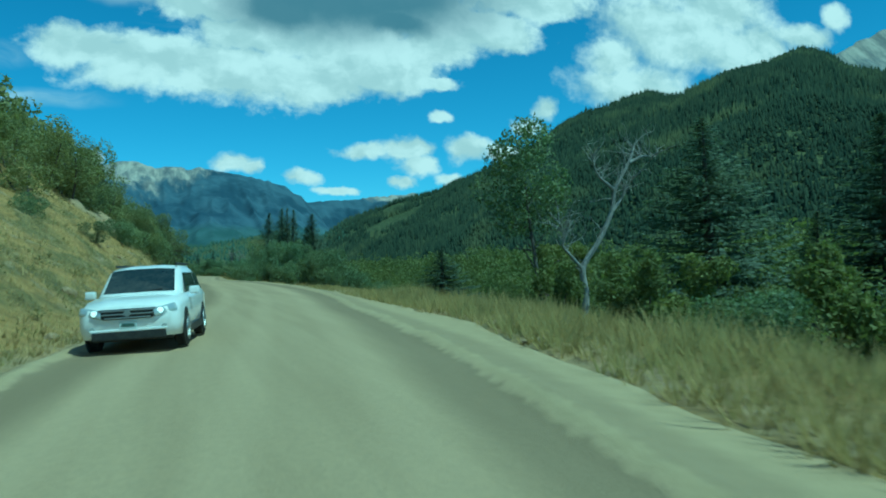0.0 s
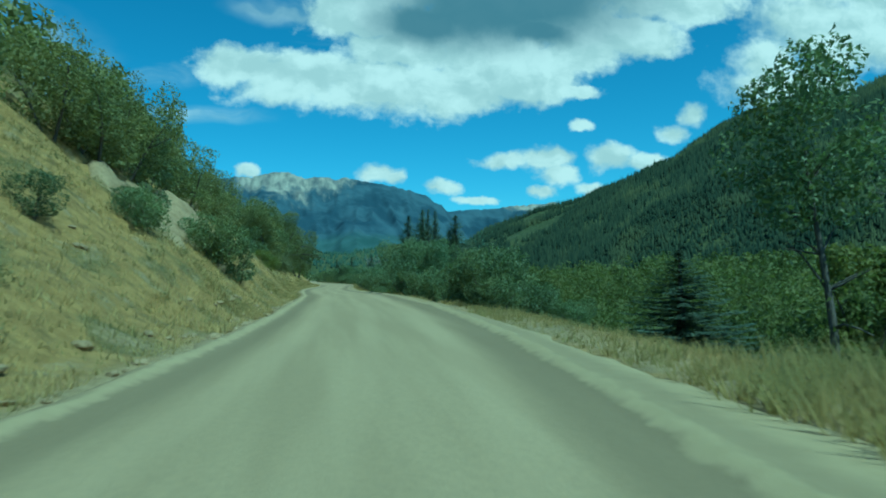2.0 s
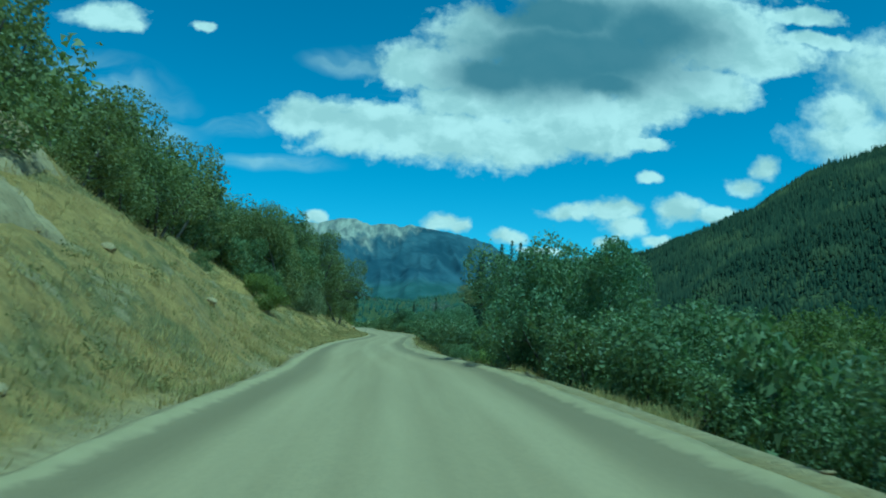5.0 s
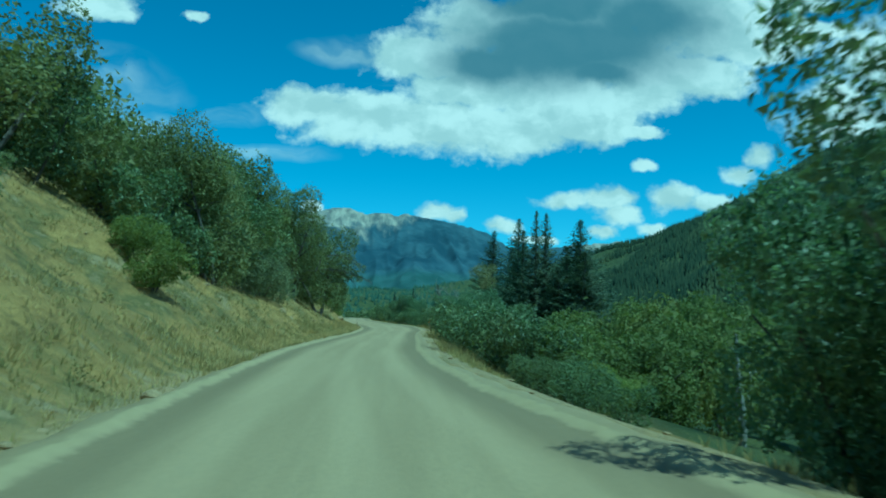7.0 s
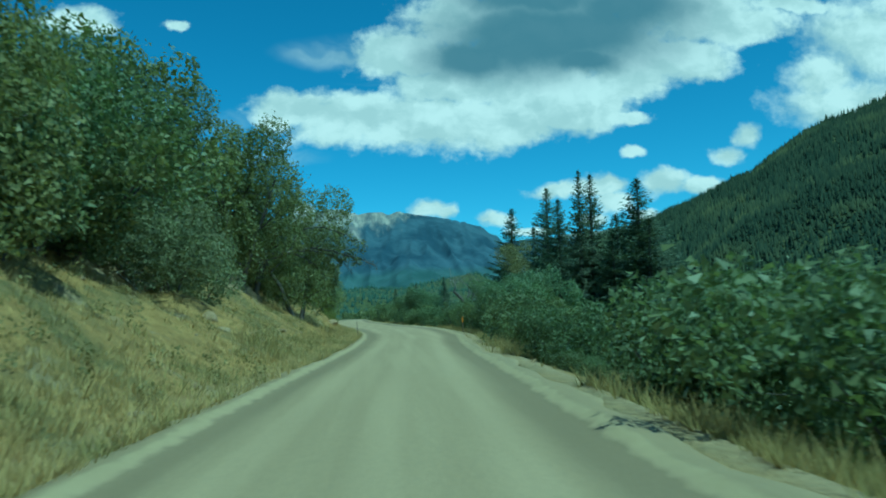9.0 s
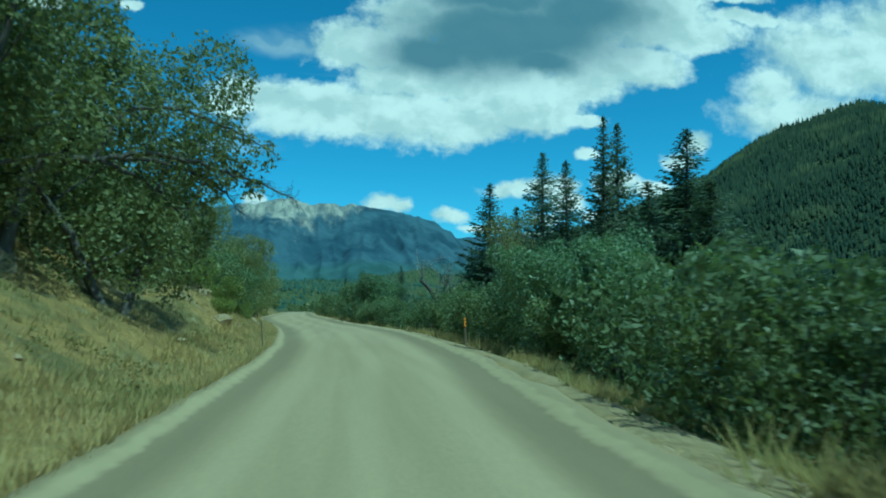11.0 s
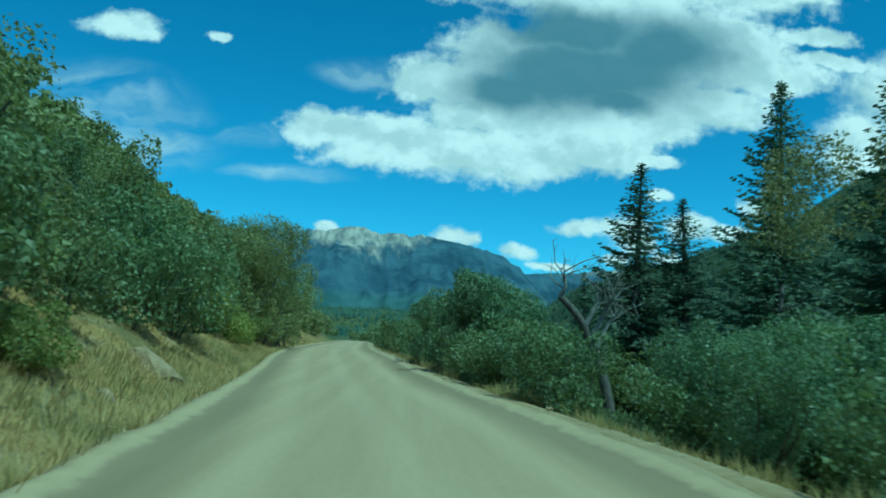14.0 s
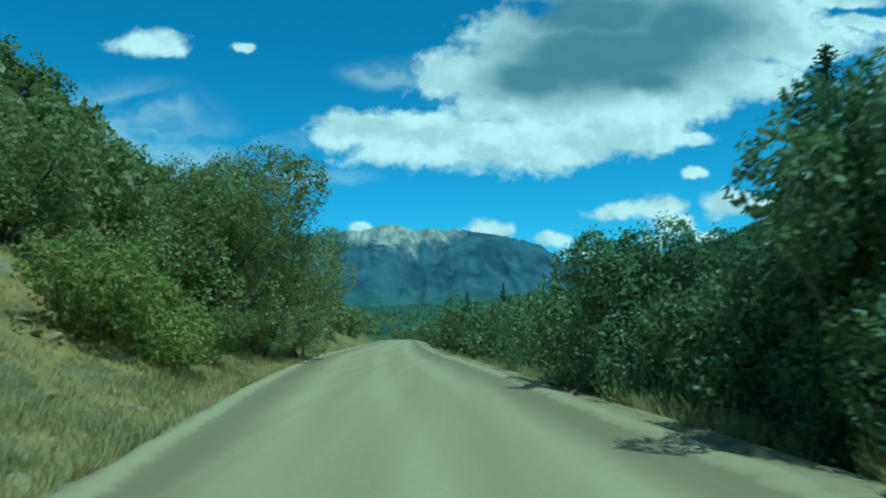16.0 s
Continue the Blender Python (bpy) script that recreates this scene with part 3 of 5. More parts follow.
def broadleaf(name, seed, tall, wide, low, clumps, per, leaf, mat, label, category, stems=1, bark=None, lean=0.0, bend=0.16, crown_name="crown", stem_name="trunk", thick=0.028):
    """A tree or shrub of that height: stems with limbs, and a crown of leaf clumps about the limbs' ends."""
    r = np.random.default_rng(seed)
    base = new(name)
    tagged(base, label, category)
    wood, ends = [], []
    for k in range(stems):
        turn = r.uniform(0, 2 * np.pi)
        out = 0.06 if stems == 1 else 0.45
        way = (math.cos(turn) * out + lean, math.sin(turn) * out, 1)
        foot = (math.cos(turn) * 0.1 * stems ** 0.5, math.sin(turn) * 0.1 * stems ** 0.5, -0.4)
        points, radii = limb(r, foot, way, tall * 0.72 + 0.4, thick * tall / stems ** 0.5, bend, 7)
        wood.append(tube(points, radii, 5))
        for _ in range(max(2, clumps // stems)):
            at = r.uniform(0.3, 1.0)
            start = points[int(at * 7)]
            turn = r.uniform(0, 2 * np.pi)
            reach = wide * r.uniform(0.35, 0.95) * (1 - 0.45 * max(0, at - 0.55))
            way = (math.cos(turn), math.sin(turn), r.uniform(0.05, 0.8))
            pts, rad = limb(r, start, way, reach, radii[int(at * 7)] * 0.55, 0.22, 3)
            if stems < 4 or r.uniform() < 0.35:
                wood.append(tube(pts, rad, 3))
            ends.append(pts[-1])
            ends.append(pts[2] + r.normal(0, 0.1 * wide, 3))
        ends.append(points[-1])
        ends.append(points[-2])
    joined(stem_name, mesh_of(stem_name, *merge(wood), bark or M_BARK, smooth=True), base)
    blobs = []
    for e in ends:
        e = np.array(e)
        if e[2] < low * tall:
            e[2] = low * tall + r.uniform(0, 0.2) * tall
        blobs.append((e, wide * r.uniform(0.22, 0.42)))
    if low < 0.15:
        for k in range(6):
            turn = k * math.pi / 3 + r.uniform(-0.4, 0.4)
            blobs.append((np.array((math.cos(turn) * wide * 0.5, math.sin(turn) * wide * 0.5, tall * r.uniform(0.12, 0.28))), wide * r.uniform(0.28, 0.4)))
    places, ways = crown_points(r, blobs, 4.0 * per / sum(s ** 1.6 for c, s in blobs))
    # Few leaves live deep inside the crown.
    middle, reach = np.array([c for c, s in blobs]), np.array([s for c, s in blobs])
    gap = (places[:, None] - middle[None]) * (1, 1, 1.25)
    deep = (np.linalg.norm(gap, axis=2) / reach[None]).min(1) < 0.74
    stay = ~deep | (r.uniform(0, 1, len(places)) < 0.12)
    places, ways = places[stay], ways[stay]
    if len(places) > per:
        some = r.choice(len(places), per, replace=False)
        places, ways = places[some], ways[some]
    if low < 0.2:
        places[:, 2] = np.maximum(places[:, 2], 0.02 * tall + 0.05)
    k = tall / np.percentile(places[:, 2], 99.5)
    places[:, 2] *= k
    joined(crown_name, mesh_of(crown_name, *leaves(places, leaf, 1.5, 0.3, seed, ways * 0.6), mat), base)
    return base


def spruce(seed, tall, wide, label):
    r = np.random.default_rng(seed)
    base = tagged(new("spruce_tree"), label, "tree")
    joined("trunk", mesh_of("trunk", *tube([(0, 0, -0.5), (0, 0, tall * 0.5), (0, 0, tall)], [0.02 * tall, 0.012 * tall, 0.01], 7), M_BARK, smooth=True), base)
    places, along, size = [], [], []
    z = 0.05 * tall
    while z < tall * 0.99:
        f = 1 - z / tall
        reach = wide * (f ** 0.85) + 0.06
        turn = r.uniform(0, 2 * np.pi)
        far = reach * r.uniform(0.55, 1.15)
        steps = max(3, int(far / 0.18))
        rise = 0.45 - 0.75 * f
        for i in range(steps):
            u = (i + r.uniform(0.3, 1)) / steps
            droop = far * (rise * u * 0.5 - 0.16 * u + 0.30 * u ** 3) + r.uniform(-0.05, 0.05)
            for side in (-1, 0, 1):
                spread_out = side * 0.22 * far * (1 - u * 0.75) * r.uniform(0.4, 1.1)
                places.append((math.cos(turn) * far * u - math.sin(turn) * spread_out, math.sin(turn) * far * u + math.cos(turn) * spread_out, z + droop))
                along.append((math.cos(turn + side * 0.7), math.sin(turn + side * 0.7), 0.4 * rise - 0.1))
                size.append(0.036 + 0.068 * f ** 0.6)
        z += r.uniform(0.015, 0.085) * (0.45 + 0.75 * f) * tall / 18
    c, a, s = np.array(places), np.array(along), np.array(size)[:, None] * (tall / 18) ** 0.5
    n = len(c)
    a /= np.linalg.norm(a, axis=1, keepdims=True)
    b = np.cross(a, r.normal(size=(n, 3)) * 0.9 + (0, 0, 1))
    b /= np.linalg.norm(b, axis=1, keepdims=True)
    drop = np.array([0, 0, -0.9])
    verts = np.stack([c - a * s * 1.2 - b * s * 0.9, c + a * s * 2.6 + drop * s, c - a * s * 0.6 + b * s * 0.95 + drop * s], 1).reshape(-1, 3)
    joined("crown", mesh_of("crown", verts, np.arange(3 * n).reshape(-1, 3), M_SPRUCE), base)
    return base


def put_on(ob, x, y, scale=1.0, sink=0.05, z=None, wide=None):
    """Stands a copy of a plant on the ground, turned at random."""
    w = scale if wide is None else wide
    h = float(height(x, y)) if z is None else z
    m = pose(x, y, h - sink, rng.uniform(-3, 3), rng.uniform(-3, 3), rng.uniform(0, 360)) @ Matrix.Diagonal((w, w, scale, 1))
    return copy_thing(ob, m)


KEEP = []


def pattern(ob):
    """A first plant of a kind: it gives its meshes to the copies and is then taken away."""
    KEEP.append(ob)
    return ob


def shrub_kind(name, seed, count, tall, wide, limbs, many, leaf, mat, label):
    return [pattern(broadleaf(name, seed + k, tall, wide, 0.05, limbs, many, leaf, mat, label, "bush", stems=4, crown_name="foliage", stem_name="woody_base")) for k in range(count)]


OAKS = [pattern(broadleaf("oak_tree", 50 + k, 7.0, 2.9, 0.12, 7, 5600, 0.130, M_OAK, "dark green scrub oak on the dry bank", "tree", stems=2)) for k in range(4)]
SHRUBS = shrub_kind("shrub", 60, 5, 3.0, 1.7, 5, 5300, 0.088, M_SHRUB, "dense green shrub beside the gravel road")
BEHIND = shrub_kind("shrub", 160, 3, 3.0, 1.7, 3, 1900, 0.16, M_SHRUB, "green shrub behind the roadside row")
TALL = shrub_kind("oak_bush", 75, 3, 5.6, 2.5, 7, 8200, 0.102, M_SHRUB, "tall dense green oak bush at the road's edge")
FARTHER = shrub_kind("oak_bush", 175, 3, 5.6, 2.5, 3, 1700, 0.24, M_SHRUB, "green oak bush farther from the road")
CLOSE = shrub_kind("oak_bush", 275, 3, 5.6, 2.1, 10, 14000, 0.084, M_SCRUB, "tall oak bush with small leaves close by the road")
BIG = [pattern(broadleaf("oak_tree", 250 + k, 11.0, 3.9, 0.10, 13, 19000, 0.118, M_OAK, "large dark oak leaning out from the bank", "tree", stems=2)) for k in range(3)]
JUNIPERS = shrub_kind("juniper", 95, 2, 3.0, 1.6, 6, 8000, 0.07, M_JUNIPER, "grey-green juniper hanging over the edge of the bank")
YOUNG = shrub_kind("bush", 70, 2, 2.4, 1.6, 6, 6000, 0.085, M_BRIGHT, "bright green bush on the grassy bank")
WILLOWS = shrub_kind("willow", 375, 2, 5.6, 2.3, 8, 7000, 0.125, M_ASPEN, "yellow-green willow below the road's edge")
ASPENS = [pattern(broadleaf("cottonwood_tree", 80 + k, 11.0, 3.0, 0.12, 12, 6000, 0.30, M_ASPEN, "yellow-green cottonwood on the valley floor", "tree", stems=2)) for k in range(4)]
SPRUCES = [pattern(spruce(90 + k, 18.0, 5.6 - 0.5 * k, "tall dark green spruce standing beyond the roadside shrubs")) for k in range(3)]


def pick(some):
    return some[int(rng.integers(len(some)))]


# Spruces beyond the shrubs: x, y, height of the top, spread.
for x, y, top, wide in [(28.6, 270, 21.6, 0.9), (29.7, 241.7, 20.9, 0.75), (30.0, 217, 18.6, 0.58), (28.4, 216.2, 18.8, 0.55), (35, 213.5, 17.0, 1.0),
                        (28.2, 225.8, 16.9, 0.72), (34.7, 269.3, 17.5, 0.98), (38, 232, 13.0, 0.9), (33, 228, 12.0, 0.9), (33.5, 207, 11.5, 1.3), (31.6, 211, 9.5, 1.2), (34.6, 219, 13.5, 1.1), (46.4, 58, 14.6, 1.2), (47.3, 47, 5.1, 0.9),
                        (48.9, 41.5, 12.0, 1.2), (23.6, 68.2, 3.1, 0.75), (36, 318, 14, 0.8), (22, 345, 12, 0.8), (14, 360, 11, 0.7), (40, 330, 13, 0.8), (8, 372, 10, 0.7)]:
    ground_z = float(height(x, y))
    tree = put_on(pick(SPRUCES), x, y, (top - ground_z) / 18.0, 0.1, wide=(top - ground_z) / 18.0 * wide * 1.5 if top > 4 else 1.15)
    tagged(tree, group="spruces in the valley")

# Shrubs along the valley side: first and last y, step, near and far offset, height of the tops over the road.
FIRST_ROWS = [(62.5, 68, 1.1, 2.4, 3.8, 1.7), (68, 75, 1.2, 2.0, 5.0, 2.4), (75, 96, 1.4, 2.0, 7.5, 2.6), (96, 107, 1.3, 2.4, 4.5, 3.0), (117, 125, 1.4, 2.2, 5.0, -0.7), (129.0, 131, 0.8, 3.8, 5.0, 1.7), (131, 136.5, 0.7, 3.6, 5.6, 1.9), (137, 142, 0.7, 3.0, 5.0, 2.4), (142, 146, 1.2, 3.0, 6.0, 0.2), (146, 150, 1.2, 2.0, 4.5, 0.5), (150, 157, 1.1, 1.8, 4.0, 1.9)]
LAST_ROWS = [(157, 171, 1.3, 2.0, 7.0, 2.5), (171, 179, 1.2, 3.0, 6.0, 3.2), (183, 202, 1.0, 1.9, 8.0, 2.9), (202, 214, 0.9, 2.2, 8.0, 1.5), (214, 219, 0.9, 1.9, 3.2, 2.3), (219, 228, 0.8, 1.7, 4.0, 2.6), (214, 230, 1.4, 4.5, 9.0, -1.0), (230, 236, 1.1, 2.4, 4.5, 2.7), (236, 244, 1.1, 2.2, 5.0, 3.1), (244, 257, 1.0, 1.7, 6.0, 3.8), (257, 400, 2.0, 1.6, 9.0, 4.4)]
for y0, y1, step, near, far, top in FIRST_ROWS + LAST_ROWS:
    y = y0
    while y < y1:
        off = near + (far - near) * rng.uniform(0, 1) ** 1.2
        x = float(right_edge(y)) + off + (0.45 if y > 68 else 0.0)
        tall = (top - float(height(x, y))) * rng.uniform(0.52, 1.10)
        # A gap in the row, open towards the dead trunk below.
        if 201 < y < 217 and abs(x - 4.2 - 0.289 * (y - 191.6)) < 1.5:
            y += 0.5
            continue
        back = y > 258 or off > max(near + 2.2, 5.2)
        kind, full = (FARTHER if back else TALL, 5.6) if tall > 3.9 else (BEHIND if back else SHRUBS, 3.0)
        if 95 < y < 110:
            kind, full = CLOSE, 5.6
        s = max(tall, 0.35) / full
        ob = put_on(pick(kind), x, y + rng.uniform(-0.4, 0.4), s, 0.15, wide=min(s, 1.1) * rng.uniform(0.85, 1.1))
        tagged(ob, group="shrubs along the valley side of the road")
        y += 1.35 * step * rng.uniform(0.6, 1.4)

# The largest oaks on the bank: x, y, height.
for x, y, tall in [(-4.9, 139.6, 9.4), (-10.8, 150, 6.5), (-11.5, 157, 6.8), (-7.4, 165, 10.0), (-5.4, 170, 10.5), (-2.0, 174.3, 9.6), (-5.2, 176, 8.6), (-5.0, 188.0, 5.2), (-4.3, 193.0, 4.6), (-5.6, 200.0, 5.8), (-9.3, 258, 10.6), (-7.9, 261, 7.6), (-9.6, 255, 8.0), (-7.2, 270, 6.5), (-11.5, 262, 10.0), (-7.6, 266, 8.5)]:
    tagged(put_on(pick(BIG), x, y, tall / 11.0, 0.2, wide=tall / 11.0 * rng.uniform(0.9, 1.05)), group="oaks on the bank")

# Tall oak bushes close by the road: x, y, height of the top.
FIRST_BUSHES = [(12.2, 67, 3.0), (12.9, 69.4, 3.3), (13.3, 71, 3.3), (12.7, 73, 3.2), (14.6, 68, 1.6), (15.8, 69, 1.0), (16.6, 67, 0.5), (17.4, 69.5, 0.3), (14.0, 66, 1.8), (18.2, 71, 0.1)]
LAST_BUSHES = [(11.4, 101.8, 5.1), (12.4, 104.2, 5.0), (13.0, 100.2, 5.3), (11.9, 106.2, 4.0), (12.4, 97.6, 4.8), (14.0, 102.6, 5.2), (8.4, 229.2, 4.8), (9.0, 230.0, 4.9), (9.2, 228.4, 4.2), (8.6, 231.0, 5.0), (10.2, 230.4, 4.2),
                  (7.0, 238.0, 4.3), (8.0, 238.4, 4.2), (7.3, 240.4, 4.0), (8.8, 237.4, 3.6), (12.4, 177.0, 3.8), (13.6, 179.5, 4.2), (14.8, 177.5, 4.2), (15.4, 181.5, 4.6), (13.0, 175.0, 3.6), (14.6, 173.6, 3.5), (11.2, 206, 2.0), (12.0, 208.4, 2.3), (12.9, 211.5, 2.2), (14.2, 209.5, 2.5), (15.0, 213, 2.3), (13.6, 205.5, 2.4), (16.5, 211, 2.6)]
for x, y, top in FIRST_BUSHES + LAST_BUSHES:
    tall = top - float(height(x, y))
    full = (SHRUBS, 3.0) if y < 75 else (CLOSE, 5.6)
    tagged(put_on(pick(full[0]), x, y, tall / full[1], 0.1, wide=min(1.0, tall / full[1]) * rng.uniform(0.8, 1.0)), group="shrubs along the valley side of the road")

# Willows below the berm, where the slope opens: x, y, height of the top.
for x, y, top in [(13.4, 128.6, 0.6), (14.6, 130.8, 1.5), (15.8, 133.4, 1.9), (14.4, 134.6, 1.6), (17.6, 136.0, 2.4), (12.9, 125.6, -0.4), (15.4, 127.4, 0.9), (17.2, 130.0, 1.7), (19.2, 133.0, 2.6), (21.0, 138.0, 2.9), (18.6, 140.5, 2.5), (23.0, 135.0, 2.8)]:
    tall = top - float(height(x, y))
    tagged(put_on(pick(WILLOWS), x, y, tall / 5.6, 0.15, wide=rng.uniform(0.75, 1.0)), group="willows below the road")

UPHILL = []
# Oaks and bushes on the bank: first and last y, step, near and far offset, height.
for y0, y1, step, near, far, tall in [(6, 45, 2.6, 15, 26, 4.5), (45, 62, 1.5, 10, 21, 5.6), (62, 112, 1.3, 9.3, 21, 6.0), (112, 134, 1.4, 9.6, 20, 7.6), (134, 148, 1.2, 7.4, 19, 6.8), (146, 166, 1.4, 12, 20, 9.0),
                                      (166, 178, 1.4, 8.0, 18, 9.0), (178, 194, 1.1, 6.4, 20, 6.4), (194, 222, 1.1, 5.6, 18, 5.2), (200, 262, 1.3, 15.0, 32, 5.0), (250, 420, 1.2, 14, 60, 4.8), (222, 230, 1.3, 8.0, 18, 4.6), (230, 252, 1.1, 8.5, 18, 6.0), (252, 264, 1.2, 3.6, 20, 7.5), (264, 400, 2.2, 2.6, 22, 5.5)]:
    y = y0
    while y < y1:
        off = near + (far - near) * rng.uniform(0, 1) ** 1.25
        s = tall * rng.uniform(0.7, 1.1) / 7.0
        x = float(left_edge(y)) - off
        if off > near + 3.5 or y > 270:
            UPHILL.append((x, y, float(height(x, y)) - 0.2, s * 7.0, s * 2.9))
            y += step * rng.uniform(0.6, 1.4)
            continue
        kind = OAKS if rng.uniform() < 0.8 else TALL
        ob = put_on(pick(kind), x, y, s, 0.2, wide=s * rng.uniform(0.95, 1.25))
        tagged(ob, group="oaks on the bank")
        y += step * rng.uniform(0.6, 1.4)


def scatter_woods(name, label, rows, kind):
    """Plants past counting as one object: rows of x, y, z, tall, wide."""
    pieces = []
    for i, (x, y, z, tall, wide) in enumerate(rows):
        r = np.random.default_rng(i + 1000)
        if kind == "conifer":
            sides, tiers = (5, 2) if x * x + y * y < 1.1e6 else (4, 1)
            for k in range(tiers):
                a = np.linspace(0, 2 * np.pi, sides, endpoint=False) + r.uniform(0, 2)
                lo, hi = tall * (0.04 + 0.88 / tiers * k), tall * (1.0 if k == tiers - 1 else 0.40 + 0.84 / tiers * k)
                rad = wide * (1 - 0.84 / tiers * k) * r.uniform(0.6, 1.25, sides)
                ring = np.stack([x + rad * np.cos(a), y + rad * np.sin(a), z + lo + r.uniform(-0.05, 0.05, sides) * tall], 1)
                v = np.concatenate([ring, [(x + r.normal(0, 0.08), y, z + hi)]])
                pieces.append((v, np.stack([np.arange(sides), (np.arange(sides) + 1) % sides, np.full(sides, sides)], 1)))
        else:
            away = math.hypot(x - float(right_edge(y)), max(0, y - 330)) if kind == "leafy" else 60
            n = {"leafy": int(np.interp(away, [8, 25, 60, 170], [1100, 600, 300, 80])), "scrub": int(28 + 8 * tall), "upper": 300, "sage": 200}[kind]
            size = {"leafy": float(np.interp(away, [8, 25, 60, 170], [0.15, 0.24, 0.46, 1.05])), "scrub": 0.65 + 0.026 * tall, "upper": 0.36, "sage": 0.05}[kind]
            blobs = [(np.array((x + r.normal(0, 0.35) * wide, y + r.normal(0, 0.35) * wide, z + tall * r.uniform(0.3, 0.85))), wide * r.uniform(0.35, 0.6)) for _ in range({"sage": 2, "upper": 10}.get(kind, 6))]
            p, w = crown_points(r, blobs, n / 10 / (wide * 0.48) ** 1.6, 1.1)
            pieces.append(leaves(p, size, 1.3, 0.3, i, w * 0.8))
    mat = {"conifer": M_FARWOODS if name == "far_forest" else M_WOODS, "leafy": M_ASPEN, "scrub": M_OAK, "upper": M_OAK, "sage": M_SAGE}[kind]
    return tagged(new(name, mesh_of(name, *merge(pieces), mat, smooth=kind == "conifer")), label, "trees", kind="stuff")


def spread(n, x0, x1, y0, y1, seed, keep):
    r = np.random.default_rng(seed)
    x, y = r.uniform(x0, x1, n), r.uniform(y0, y1, n)
    ok = keep(x, y, r)
    return x[ok], y[ok], height(x[ok], y[ok]), r


def on_hill(x, y, r):
    turn, up = hill_place(x, y)
    thin = np.interp(turn, [10, 18, 25, 29], [0.45, 0.25, -0.1, -0.85]) * np.clip(up * 3 - 0.6, 0, 1) - 0.8 * np.clip(1.6 - up * 3, 0, 1)
    return (turn > 9) & (turn < 62) & (up > 0.015 * wave(x, y, 60, 8)) & (up < 1.05) & (wave(x, y, 75, 9) + 0.5 * wave(x, y, 30, 29) + 0.6 * r.uniform(-1, 1, len(x)) > thin)


x, y, z, r = spread(105000, 150, 1450, 300, 2300, 5, on_hill)
scatter_woods("conifer_forest", "dense dark conifer forest covering the steep hillside", np.stack([x, y, z - 0.5, 8 + 11 * r.uniform(0, 1, len(x)) ** 1.4 * (1 + 0.3 * wave(x, y, 70, 22)), r.uniform(2.0, 3.4, len(x))], 1), "conifer")
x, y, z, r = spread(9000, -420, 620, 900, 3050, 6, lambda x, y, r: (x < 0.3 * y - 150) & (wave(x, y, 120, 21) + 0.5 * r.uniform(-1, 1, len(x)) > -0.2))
scatter_woods("far_forest", "far conifers on the valley floor, paled by painted haze", np.stack([x, y, z - 0.5, r.uniform(7, 14, len(x)), r.uniform(2.0, 3.5, len(x))], 1), "conifer")
x, y, z, r = spread(1500, 14, 180, -10, 420, 7, lambda x, y, r: (x - right_edge(y) > np.where((y > 108) & (y < 134), 8, 17)) & (x < np.interp(y, [0, 300], [176, 148])) & (wave(x, y, 25, 10) > -0.6))
scatter_woods("valley_thicket", "yellow-green thicket of cottonwood and willow on the valley floor", np.stack([x, y, z - 0.3, r.uniform(0.55, 1.15, len(x)) * np.interp(x, [20, 45, 75, 110], [6, 9.5, 14, 17]), r.uniform(2.4, 4.2, len(x))], 1), "leafy")
x, y, z, r = spread(3600, 130, 640, 40, 1150, 17, lambda x, y, r: (hill_place(x, y)[1] < 0.02) & (x > np.interp(y, [0, 300, 420, 600], [170, 146, 130, 60])) & (wave(x, y, 45, 10) > -0.75))
scatter_woods("far_thicket", "yellow-green thicket of cottonwood and aspen at the hill's foot", np.stack([x, y, z - 0.3, 6 + 12 * r.uniform(0, 1, len(x)) ** 1.6, r.uniform(3.0, 6, len(x))], 1), "leafy")
x, y, z, r = spread(1150, -190, -14, 20, 600, 8, lambda x, y, r: (left_edge(y) - x > 21) & (wave(x, y, 22, 12) > -0.5))
scatter_woods("hillside_scrub", "dark green oak scrub covering the hill above the bank", np.stack([x, y, z - 0.3, r.uniform(2.5, 5.5, len(x)), r.uniform(1.8, 3.2, len(x))], 1), "scrub")
scatter_woods("slope_oaks", "dense dark green oak scrub on the upper slope of the bank", np.array(UPHILL), "upper")
x, y, z, r = spread(330, -60, 60, 400, 900, 9, lambda x, y, r: (np.abs(x - (left_edge(y) + right_edge(y)) / 2) > 8))
scatter_woods("valley_trees", "green trees and scrub where the road leaves sight", np.stack([x, y, z - 0.3, r.uniform(3.5, 7.5, len(x)), r.uniform(2.2, 4.0, len(x))], 1), "scrub")


